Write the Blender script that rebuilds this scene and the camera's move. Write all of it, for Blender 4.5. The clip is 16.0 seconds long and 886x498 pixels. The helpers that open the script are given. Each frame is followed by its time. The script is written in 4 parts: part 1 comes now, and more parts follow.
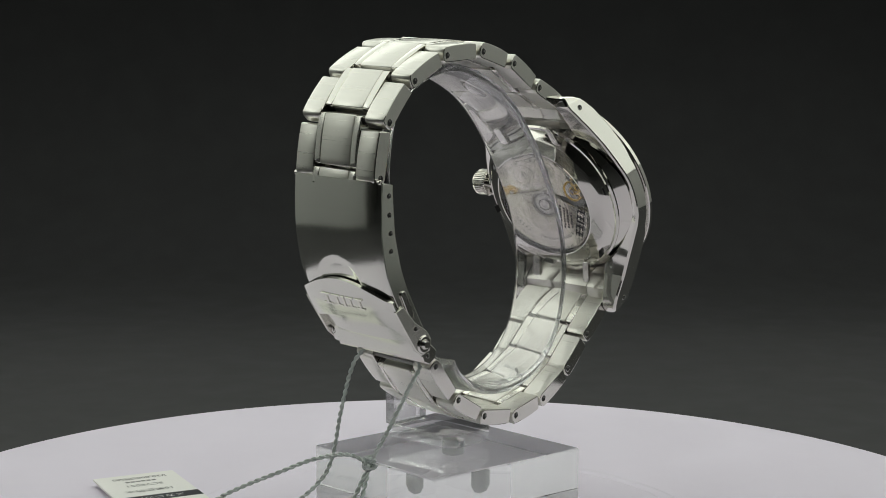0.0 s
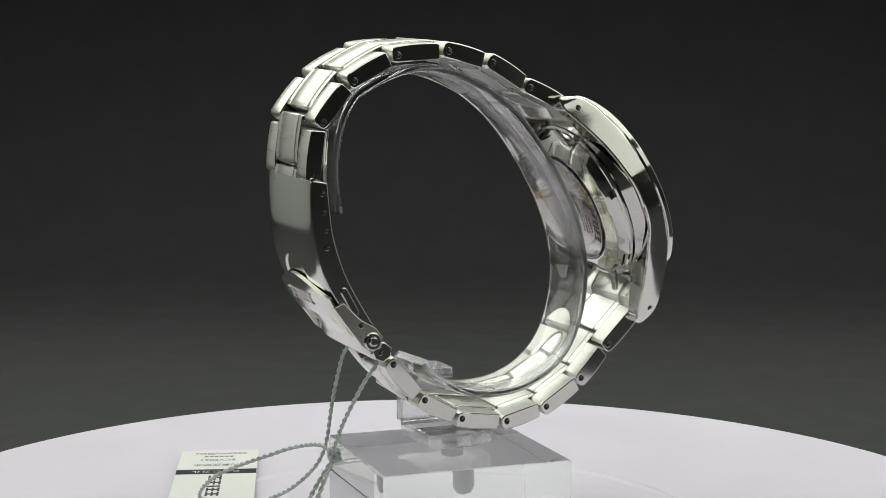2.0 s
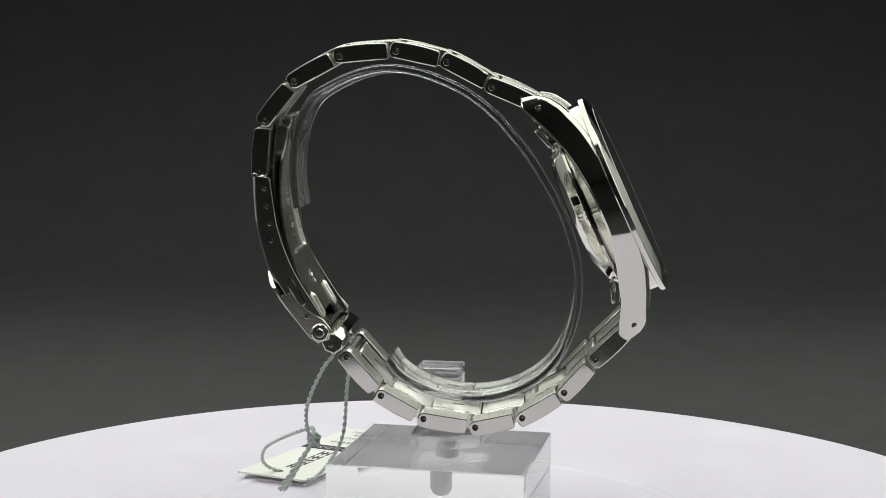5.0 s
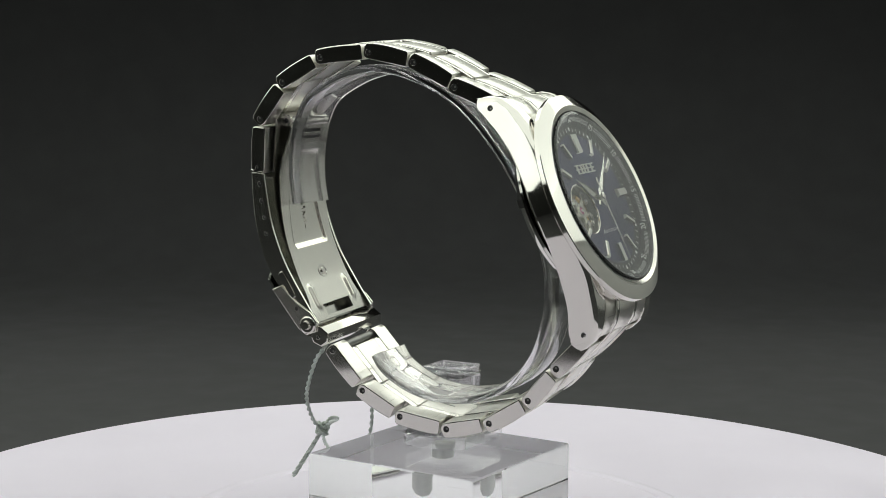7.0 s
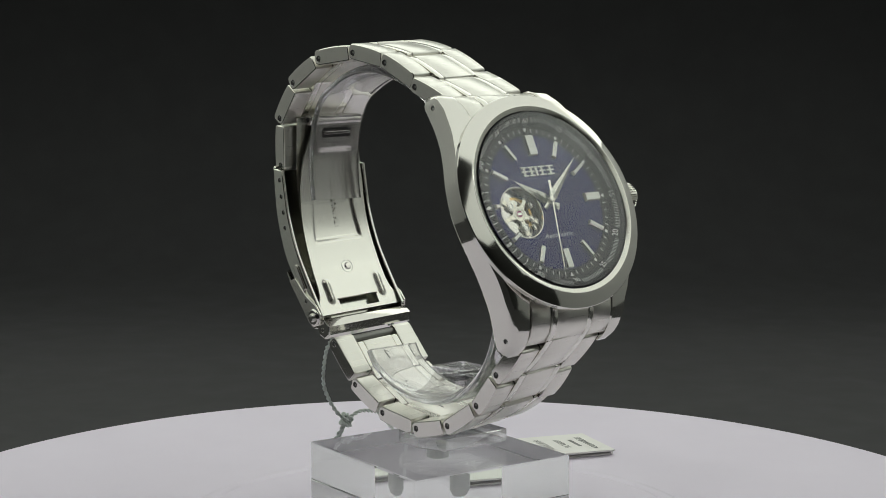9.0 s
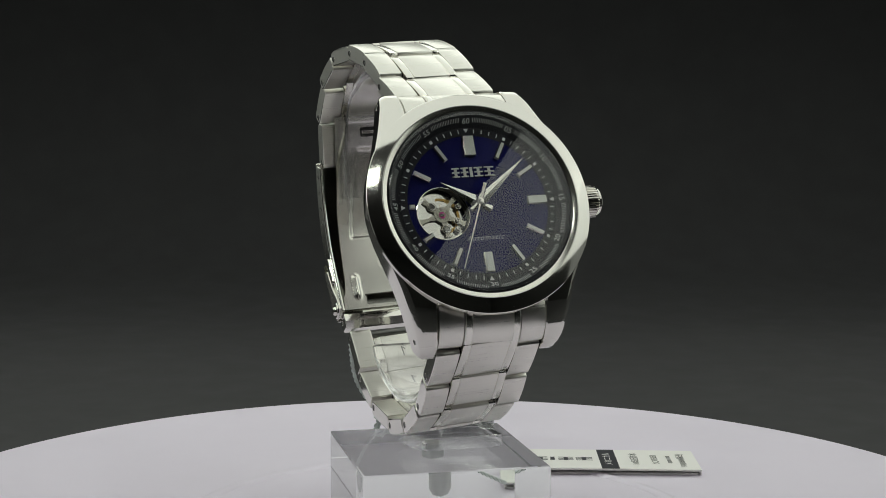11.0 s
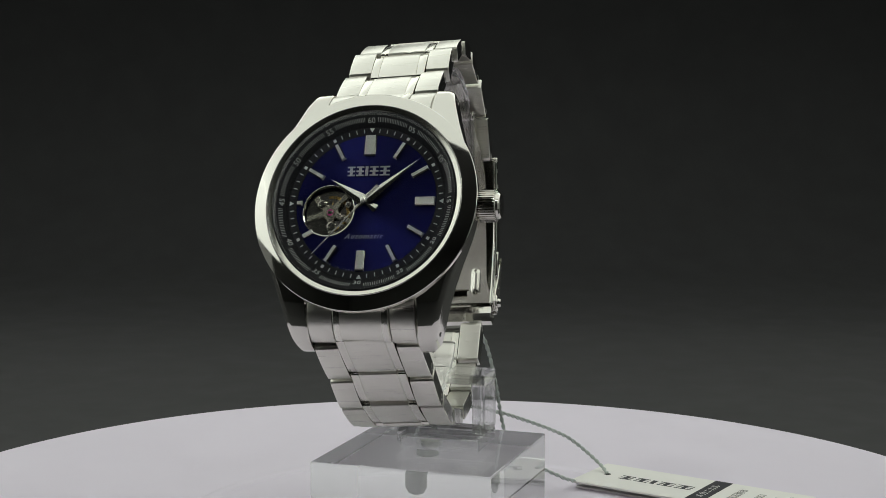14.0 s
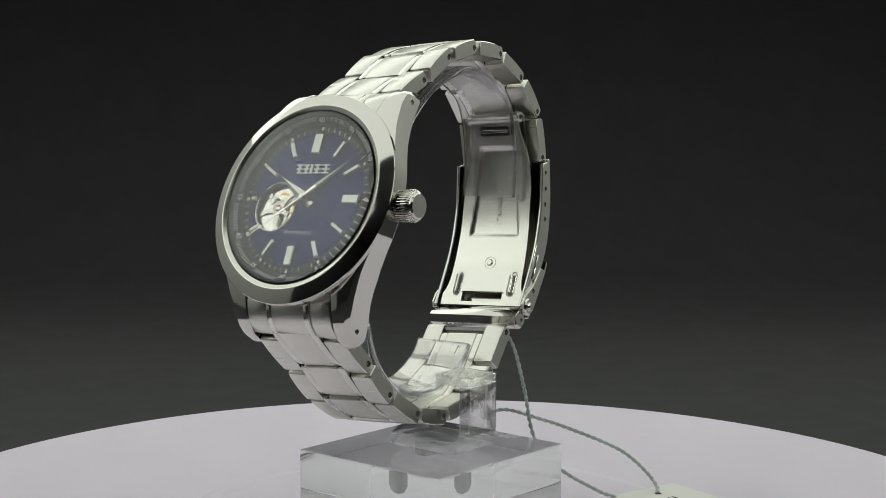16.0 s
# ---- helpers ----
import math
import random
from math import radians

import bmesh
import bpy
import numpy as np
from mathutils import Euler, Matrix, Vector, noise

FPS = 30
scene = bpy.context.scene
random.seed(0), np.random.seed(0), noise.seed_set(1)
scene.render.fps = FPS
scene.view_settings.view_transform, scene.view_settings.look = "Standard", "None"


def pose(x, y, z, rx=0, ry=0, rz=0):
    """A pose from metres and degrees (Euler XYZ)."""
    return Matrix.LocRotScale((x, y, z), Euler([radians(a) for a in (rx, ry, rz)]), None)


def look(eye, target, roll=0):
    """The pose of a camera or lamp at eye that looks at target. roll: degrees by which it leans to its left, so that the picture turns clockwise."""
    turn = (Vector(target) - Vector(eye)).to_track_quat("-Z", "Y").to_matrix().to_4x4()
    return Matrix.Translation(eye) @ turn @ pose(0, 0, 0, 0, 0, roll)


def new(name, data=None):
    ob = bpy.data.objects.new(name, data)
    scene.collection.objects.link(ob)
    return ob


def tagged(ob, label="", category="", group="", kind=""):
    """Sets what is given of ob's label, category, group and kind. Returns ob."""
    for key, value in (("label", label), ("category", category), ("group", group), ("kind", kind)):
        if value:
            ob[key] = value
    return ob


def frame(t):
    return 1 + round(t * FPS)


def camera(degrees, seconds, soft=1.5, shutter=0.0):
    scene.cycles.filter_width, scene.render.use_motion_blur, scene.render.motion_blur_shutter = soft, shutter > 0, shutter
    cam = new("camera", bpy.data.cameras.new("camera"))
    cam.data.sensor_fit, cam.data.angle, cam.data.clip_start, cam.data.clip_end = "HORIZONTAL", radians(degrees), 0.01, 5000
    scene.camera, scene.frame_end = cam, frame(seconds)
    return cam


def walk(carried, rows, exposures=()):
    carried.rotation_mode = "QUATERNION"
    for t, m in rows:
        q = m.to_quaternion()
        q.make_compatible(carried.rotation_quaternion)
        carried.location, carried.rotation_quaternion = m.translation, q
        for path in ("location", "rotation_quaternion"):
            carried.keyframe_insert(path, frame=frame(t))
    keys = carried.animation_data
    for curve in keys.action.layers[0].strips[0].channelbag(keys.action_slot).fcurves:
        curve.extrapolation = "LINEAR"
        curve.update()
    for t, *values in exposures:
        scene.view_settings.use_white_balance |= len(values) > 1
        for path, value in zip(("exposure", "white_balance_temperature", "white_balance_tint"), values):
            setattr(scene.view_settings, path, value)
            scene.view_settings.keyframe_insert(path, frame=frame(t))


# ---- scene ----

# camera: still, a pinhole looking slightly down at the turntable
EYE = Vector((0, -0.300, 0.0885))
YAW, PITCH = radians(0.118), radians(5.917)
AIM = EYE + Vector((math.sin(YAW) * math.cos(PITCH), math.cos(YAW) * math.cos(PITCH), -math.sin(PITCH)))
cam = camera(33.55, 16.0, soft=0.55)
walk(cam, [(0, look(EYE, AIM, 0.158)), (16, look(EYE, AIM, 0.158))], exposures=[(0, 0.05), (1.0, 0.18), (2.0, 0.40), (3.5, 0.56), (4.2, 0.6), (6.3, 0.58), (7.0, 0.43), (8.0, 0.08), (9.0, 0.0), (12.5, 0.0), (16, -0.05)])

# world: closed photo booth, no daylight
world = bpy.data.worlds.new("booth_dark")
scene.world = world
world.use_nodes = True
world.node_tree.nodes["Background"].inputs[0].default_value = (0.02, 0.02, 0.02, 1)
world.node_tree.nodes["Background"].inputs[1].default_value = 0.2

LAMP_POWER, REAR_POWER = 0.88, 1.62
KEY_POWER = 12.0
WING_POWER = 0.62
LEFT_POWER, RIGHT_POWER = 0.88, 0.55
LAMP_TINT = (0.945, 1.0, 0.905)

# the table turns once about the z axis: degrees at t seconds
TURN, FRONT = -10.776, 12.5


def table(t):
    return pose(0, 0, 0, 0, 0, TURN * (t - FRONT))


# ---------------------------------------------------------------- materials
def mat(name, base=(0.5, 0.5, 0.5), rough=0.5, metal=0.0, trans=0.0, ior=1.45, emit=None, power=0.0):
    m = bpy.data.materials.new(name)
    m.use_nodes = True
    p = m.node_tree.nodes["Principled BSDF"]
    p.inputs["Base Color"].default_value = (*base, 1)
    p.inputs["Roughness"].default_value = rough
    p.inputs["Metallic"].default_value = metal
    p.inputs["Transmission Weight"].default_value = trans
    p.inputs["IOR"].default_value = ior
    if emit:
        p.inputs["Emission Color"].default_value = (*emit, 1)
        p.inputs["Emission Strength"].default_value = power
    return m


def node(m, kind, **values):
    n = m.node_tree.nodes.new(kind)
    for k, v in values.items():
        n.inputs[k].default_value = v
    return n


def grain(m, scale, stretch=(1, 1, 1), low=0.3, high=0.4, bump=0.0, dist=0.00002, detail=3.0, coords="Object", tint=0.0):
    """Noise that varies roughness, relief and (slightly) the colour of m."""
    t, p = m.node_tree, m.node_tree.nodes["Principled BSDF"]
    tc = t.nodes.new("ShaderNodeTexCoord")
    mp = node(m, "ShaderNodeMapping", Scale=stretch)
    nz = node(m, "ShaderNodeTexNoise", Scale=scale, Detail=detail)
    mr = node(m, "ShaderNodeMapRange")
    mr.inputs["From Min"].default_value, mr.inputs["From Max"].default_value = 0.3, 0.7
    mr.inputs["To Min"].default_value, mr.inputs["To Max"].default_value = low, high
    t.links.new(tc.outputs[coords], mp.inputs[0])
    t.links.new(mp.outputs[0], nz.inputs["Vector"])
    t.links.new(nz.outputs[0], mr.inputs["Value"])
    t.links.new(mr.outputs[0], p.inputs["Roughness"])
    if bump:
        b = node(m, "ShaderNodeBump", Strength=bump, Distance=dist)
        t.links.new(nz.outputs[0], b.inputs["Height"])
        t.links.new(b.outputs[0], p.inputs["Normal"])
    if tint:
        base = tuple(p.inputs["Base Color"].default_value)
        mx = t.nodes.new("ShaderNodeMix")
        mx.data_type = "RGBA"
        mx.inputs[6].default_value = base
        mx.inputs[7].default_value = (*(c * (1 - tint) for c in base[:3]), 1)
        big = node(m, "ShaderNodeTexNoise", Scale=scale * 0.17, Detail=2.0)
        t.links.new(mp.outputs[0], big.inputs["Vector"])
        t.links.new(big.outputs[0], mx.inputs[0])
        t.links.new(mx.outputs[2], p.inputs["Base Color"])
    return m


STEEL = (0.755, 0.74, 0.69)
polished = grain(mat("polished_steel", (0.67, 0.655, 0.615), 0.08, 1.0), 90, low=0.05, high=0.11)
brushed = grain(mat("brushed_steel", STEEL, 0.3, 1.0), 2200, (0.03, 3, 3), 0.27, 0.35, tint=0.06)
strip_steel = grain(mat("bright_steel", STEEL, 0.18, 1.0), 200, low=0.14, high=0.22)
rim_steel = grain(mat("satin_rim_steel", (0.66, 0.65, 0.60), 0.22, 1.0), 600, low=0.17, high=0.22)
satin = grain(mat("satin_steel", STEEL, 0.25, 1.0), 500, low=0.24, high=0.27)
# steel with shade put into its colour, also used for dark rings and stamps
dark_steel = grain(mat("shaded_steel", (0.20, 0.20, 0.19), 0.35, 1.0), 300, low=0.3, high=0.45)
clasp_steel = grain(mat("fine_brushed_clasp_steel", (0.68, 0.68, 0.63), 0.15, 1.0), 2200, (0.03, 3, 3), 0.12, 0.17, tint=0.04)
hand_steel = grain(mat("bright_hand_steel", (0.62, 0.62, 0.57), 0.14, 1.0), 500, low=0.11, high=0.16)
silvered = grain(mat("silvered_applique", (0.66, 0.67, 0.63), 0.3, 0.6), 700, low=0.27, high=0.31)
# near-black: the shade inside recesses put into colour, also used for the stamped arrow
pit = mat("recess_shade_dark", (0.02, 0.02, 0.02), 0.5, 0.3)
acrylic = mat("clear_acrylic", (0.955, 0.985, 0.955), 0.0, 0.0, 1.0, 1.49)
soft_clear = grain(mat("clear_moulded_plastic", (0.96, 0.95, 0.97), 0.05, 0.0, 1.0, 1.42), 160, low=0.0, high=0.03, bump=0.05, dist=0.0002)
def thin_clear(m, share):
    t = m.node_tree
    out = next(n for n in t.nodes if n.type == "OUTPUT_MATERIAL")
    tr, mx = t.nodes.new("ShaderNodeBsdfTransparent"), t.nodes.new("ShaderNodeMixShader")
    tr.inputs[0].default_value = (0.97, 0.97, 0.975, 1)
    mx.inputs[0].default_value = share
    t.links.new(t.nodes["Principled BSDF"].outputs[0], mx.inputs[1])
    t.links.new(tr.outputs[0], mx.inputs[2])
    t.links.new(mx.outputs[0], out.inputs[0])
    return m


thin_clear(soft_clear, 0.15)
clear_bits = thin_clear(grain(mat("clear_acrylic_fittings", (0.97, 0.975, 0.97), 0.0, 0.0, 1.0, 1.42), 200, low=0.0, high=0.02), 0.45)
frosted = grain(mat("frosted_acrylic", (0.95, 0.96, 0.95), 0.45, 0.0, 0.05, 1.3), 400, low=0.4, high=0.55)
thin_clear(frosted, 0.15)
crystal = mat("watch_crystal", (1, 1, 1), 0.0, 0.0, 1.0, 1.46)
rehaut_black = grain(mat("black_ring", (0.015, 0.015, 0.020), 0.5), 900, low=0.45, high=0.6)
rehaut_black.node_tree.nodes["Principled BSDF"].inputs["Specular IOR Level"].default_value = 0.25
print_white = mat("printed_white", (0.75, 0.76, 0.75), 0.5)
print_silver = mat("printed_silver", (0.42, 0.43, 0.45), 0.4, 0.3)
print_black = mat("printed_black", (0.012, 0.012, 0.02), 0.5)
print_grey = mat("printed_grey", (0.16, 0.16, 0.16), 0.5)
card_white = grain(mat("white_card", (0.84, 0.82, 0.80), 0.5), 700, low=0.45, high=0.6, bump=0.05, tint=0.03)
cord = grain(mat("pale_green_cord", (0.66, 0.71, 0.68), 0.8), 1500, low=0.7, high=0.9, bump=0.3, dist=0.0001, tint=0.35)
platter_white = grain(mat("white_platter", (0.755, 0.695, 0.805), 0.42), 60, low=0.36, high=0.5, bump=0.03, dist=0.0002, tint=0.02)
brass = grain(mat("gilt_brass", (0.62, 0.42, 0.14), 0.25, 1.0), 500, low=0.2, high=0.35)
nickel = grain(mat("nickel_plate", (0.70, 0.67, 0.58), 0.22, 1.0), 500, low=0.16, high=0.27, tint=0.10)
jewel = mat("ruby_jewel", (0.45, 0.05, 0.22), 0.1)
backdrop_grey = grain(mat("grey_backdrop_paper", (0.040, 0.0395, 0.0415), 0.85), 40, low=0.8, high=0.95, tint=0.06)
curtain = grain(mat("black_curtain", (0.035, 0.035, 0.034), 0.9), 30, low=0.85, high=0.95)
roof_grey = grain(mat("booth_roof_lining", (0.12, 0.12, 0.12), 0.85), 30, low=0.8, high=0.92)
side_grey = grain(mat("booth_side_panel", (0.55, 0.55, 0.55), 0.8), 30, low=0.75, high=0.9)
table_grey = grain(mat("grey_table", (0.10, 0.10, 0.10), 0.6), 30, low=0.5, high=0.7)
lamp_glow = mat("lamp_diffuser", (0.8, 0.8, 0.8), 0.5, emit=LAMP_TINT, power=LAMP_POWER)
rear_glow = mat("rear_lamp_diffuser", (0.8, 0.8, 0.8), 0.5, emit=LAMP_TINT, power=REAR_POWER)
left_glow = mat("left_lamp_diffuser", (0.8, 0.8, 0.8), 0.5, emit=LAMP_TINT, power=LEFT_POWER)
right_glow = mat("right_lamp_diffuser", (0.8, 0.8, 0.8), 0.5, emit=LAMP_TINT, power=RIGHT_POWER)
wing_glow = mat("corner_lamp_diffuser", (0.8, 0.8, 0.8), 0.5, emit=LAMP_TINT, power=WING_POWER)
key_glow = mat("front_lamp_diffuser", (0.8, 0.8, 0.8), 0.5, emit=LAMP_TINT, power=KEY_POWER)


def sunray():
    """Blue dial with a radial brushed sheen."""
    m = mat("blue_sunray_dial", (0.007, 0.008, 0.072), 0.36, 0.95)
    t, p = m.node_tree, m.node_tree.nodes["Principled BSDF"]
    p.inputs["Anisotropic"].default_value = 0.75
    tn = t.nodes.new("ShaderNodeTangent")
    tn.direction_type, tn.axis = "RADIAL", "Z"
    t.links.new(tn.outputs[0], p.inputs["Tangent"])
    return m


dial_blue = sunray()


# ---------------------------------------------------------------- builders (millimetres)
MM = 0.001
PLACE = {}


def thing(name, at, label, category, group="", kind=""):
    ob = new(name)
    ob.empty_display_size = 0.005
    PLACE[ob] = Matrix.Translation(Vector(at) * MM)
    ob.matrix_basis = PLACE[ob]
    return tagged(ob, label, category, group, kind)


def metres(m):
    """A pose in millimetres as one in metres."""
    m = m.copy()
    m.translation = m.translation * MM
    return m


def part(name, bm, material, parent, label="", m=None, sharp=35, kind="", flank=None):
    """One bmesh (millimetres) as a mesh under parent; m: its pose on the table, in millimetres."""
    if isinstance(bm, bpy.types.Mesh):
        me = bm
    else:
        bmesh.ops.recalc_face_normals(bm, faces=bm.faces)
        bm.transform(Matrix.Scale(MM, 4))
        me = bpy.data.meshes.new(name)
        bm.to_mesh(me)
        bm.free()
        me.materials.append(material)
        if flank:  # faces that look along x take the second finish
            me.materials.append(flank)
            for f in me.polygons:
                f.material_index = int(abs(f.normal.x) > 0.5)
        me.shade_smooth()
        me.set_sharp_from_angle(angle=radians(sharp))
        for f in me.polygons:  # flat ends stay flat beside their rounded edges
            if max(abs(c) for c in f.normal) > 0.99995:
                f.use_smooth = False
    ob = new(name, me)
    PLACE[ob] = metres(m) if m else Matrix.Identity(4)
    ob.parent = parent
    ob.matrix_basis = PLACE[parent].inverted() @ PLACE[ob]
    return tagged(ob, label, kind=kind)


def lathe(profile, n=96, closed=False):
    """Turn a profile of (radius, z) about z."""
    bm = bmesh.new()
    rings = []
    for r, z in profile:
        if r < 1e-6:
            rings.append([bm.verts.new((0, 0, z))])
        else:
            rings.append([bm.verts.new((r * math.cos(2 * math.pi * k / n), r * math.sin(2 * math.pi * k / n), z)) for k in range(n)])
    pairs = list(zip(rings, rings[1:])) + ([(rings[-1], rings[0])] if closed else [])
    for a, b in pairs:
        for k in range(n):
            q = [a[k % len(a)], a[(k + 1) % len(a)], b[(k + 1) % len(b)], b[k % len(b)]]
            q = list(dict.fromkeys(q))
            if len(q) > 2:
                bm.faces.new(q)
    return bm


def inset(outline, d):
    """The closed outline moved inwards by d."""
    pts = [Vector(p) for p in outline]
    area = sum(a.x * b.y - b.x * a.y for a, b in zip(pts, pts[1:] + pts[:1]))
    side = 1 if area > 0 else -1
    res = []
    for i, p in enumerate(pts):
        a, b = (p - pts[i - 1]).normalized(), (pts[(i + 1) % len(pts)] - p).normalized()
        na, nb = Vector((-a.y, a.x)), Vector((-b.y, b.x))
        nn = na + nb
        nn = nn / max(nn.length_squared / 2, 0.5)
        res.append(p + nn * d * side)
    return res


def ring_faces(bm, a, b):
    for k in range(len(a)):
        bm.faces.new((a[k], a[(k + 1) % len(a)], b[(k + 1) % len(b)], b[k]))


def slab(outline, x0, x1, b=0.2, holes=(), hole_r=0.5, depth=0.9, lo_holes=False):
    """A closed outline of (s, u) carried along x from x0 to x1, its edges rounded by b, with round holes in its ends. Axes: x, s, u."""
    bm = bmesh.new()
    rows = [(x0, b), (x0 + 0.3 * b, 0.3 * b), (x0 + b, 0), (x1 - b, 0), (x1 - 0.3 * b, 0.3 * b), (x1, b)]
    rings = [[bm.verts.new((x, p.x, p.y)) for p in inset(outline, d)] for x, d in rows]
    for a, c in zip(rings, rings[1:]):
        ring_faces(bm, a, c)
    for ring, x, way in ((rings[0], x0, 1), (rings[-1], x1, -1)):
        edges = [bm.edges.get((ring[k], ring[(k + 1) % len(ring)])) for k in range(len(ring))]
        cut = holes if (way < 0 or lo_holes) else ()
        for hs, hu in cut:
            def circle(r, dx):
                return [bm.verts.new((x + way * dx, hs + r * math.cos(2 * math.pi * k / 14), hu + r * math.sin(2 * math.pi * k / 14))) for k in range(14)]
            outer, inner = circle(hole_r, 0), circle(hole_r * 0.96, depth)
            ring_faces(bm, outer, inner)
            bm.faces.new(inner)
            edges += [bm.edges.get((outer[k], outer[(k + 1) % 14])) for k in range(14)]
        bmesh.ops.triangle_fill(bm, use_beauty=True, edges=edges)
    return bm


def smooth_path(points, n):
    """n places at even steps along a Catmull-Rom curve through the points."""
    pts = [Vector(p) for p in points]
    ext = [2 * pts[0] - pts[1], *pts, 2 * pts[-1] - pts[-2]]
    fine = []
    for i in range(1, len(ext) - 2):
        p0, p1, p2, p3 = ext[i - 1:i + 3]
        for k in range(24):
            t = k / 24
            fine.append(0.5 * (2 * p1 + (p2 - p0) * t + (2 * p0 - 5 * p1 + 4 * p2 - p3) * t * t + (3 * p1 - p0 - 3 * p2 + p3) * t ** 3))
    fine.append(pts[-1])
    run = [0.0]
    for a, b in zip(fine, fine[1:]):
        run.append(run[-1] + (b - a).length)
    out, j = [], 0
    for k in range(n):
        want = run[-1] * k / (n - 1)
        while j < len(fine) - 2 and run[j + 1] < want:
            j += 1
        f = (want - run[j]) / max(run[j + 1] - run[j], 1e-9)
        out.append(fine[j].lerp(fine[j + 1], min(f, 1)))
    return out


def sweep(path, section, across=Vector((1, 0, 0))):
    """Carry a section of (side, up) along a path of 3D points; side stays near across."""
    bm = bmesh.new()
    rings = []
    for i, p in enumerate(path):
        d = (path[min(i + 1, len(path) - 1)] - path[max(i - 1, 0)]).normalized()
        side = (across - d * d.dot(across)).normalized()
        up = side.cross(d)
        rings.append([bm.verts.new(p + side * a + up * b) for a, b in section])
    for a, b in zip(rings, rings[1:]):
        ring_faces(bm, a, b)
    bm.faces.new(rings[0])
    bm.faces.new(rings[-1])
    return bm


def rounded_rect(w, h, r, n=4):
    pts = []
    for cx, cy, a0 in ((w / 2 - r, h / 2 - r, 0), (-w / 2 + r, h / 2 - r, 90), (-w / 2 + r, -h / 2 + r, 180), (w / 2 - r, -h / 2 + r, 270)):
        for k in range(n + 1):
            a = radians(a0 + 90 * k / n)
            pts.append((cx + r * math.cos(a), cy + r * math.sin(a)))
    return pts


def prism(outline, z0, z1, b=0.15):
    """A closed outline of (x, y) carried along z."""
    bm = slab(outline, z0, z1, b)
    bm.transform(Matrix(((0, 1, 0, 0), (0, 0, 1, 0), (1, 0, 0, 0), (0, 0, 0, 1))))
    return bm


def join(bms):
    """Several bmeshes as one."""
    res = bmesh.new()
    for bm in bms:
        me = bpy.data.meshes.new("joined")
        bm.to_mesh(me)
        bm.free()
        res.from_mesh(me)
        bpy.data.meshes.remove(me)
    return res


def lettering(text, size, thick=0.04, shear=0.0, space=1.0):
    """Text in the built-in font, centred, as a bmesh in the xy plane."""
    cu = bpy.data.curves.new("lettering", "FONT")
    cu.body, cu.size, cu.extrude, cu.align_x, cu.align_y = text, size, thick / 2, "CENTER", "CENTER"
    cu.shear, cu.space_character, cu.resolution_u = shear, space, 3
    ob = bpy.data.objects.new("lettering", cu)
    scene.collection.objects.link(ob)
    bpy.context.view_layer.update()
    me = bpy.data.meshes.new_from_object(ob.evaluated_get(bpy.context.evaluated_depsgraph_get()))
    bpy.data.objects.remove(ob)
    bm = bmesh.new()
    bm.from_mesh(me)
    return bm


def text_arc(text, radius, size, start, step, z, flip=False, thick=0.03):
    """Letters set round a circle; start and step in degrees, clockwise from 12."""
    bms = []
    for k, ch in enumerate(text):
        if ch == " ":
            continue
        bm = lettering(ch, size, thick)
        a = -(start + k * step)
        bm.transform(Matrix.Rotation(radians(a), 4, "Z") @ Matrix.Translation((0, radius, z)) @ Matrix.Rotation(math.pi if flip else 0, 4, "Z"))
        bms.append(bm)
    return join(bms)


def box(x0, x1, y0, y1, z0, z1, b=0.1):
    return prism([(x0, y0), (x1, y0), (x1, y1), (x0, y1)], z0, z1, b)


# ---------------------------------------------------------------- the booth
def plane_wall(name, x0, x1, y0, y1, z0, z1, material, label):
    bm = bmesh.new()
    bmesh.ops.create_cube(bm, size=1)
    bm.transform(Matrix.Translation(((x0 + x1) / 2, (y0 + y1) / 2, (z0 + z1) / 2)) @ Matrix.Diagonal((x1 - x0, y1 - y0, z1 - z0, 1)))
    me = bpy.data.meshes.new(name)
    bm.to_mesh(me)
    bm.free()
    me.materials.append(material)
    return tagged(new(name, me), label, "wall", kind="structure")


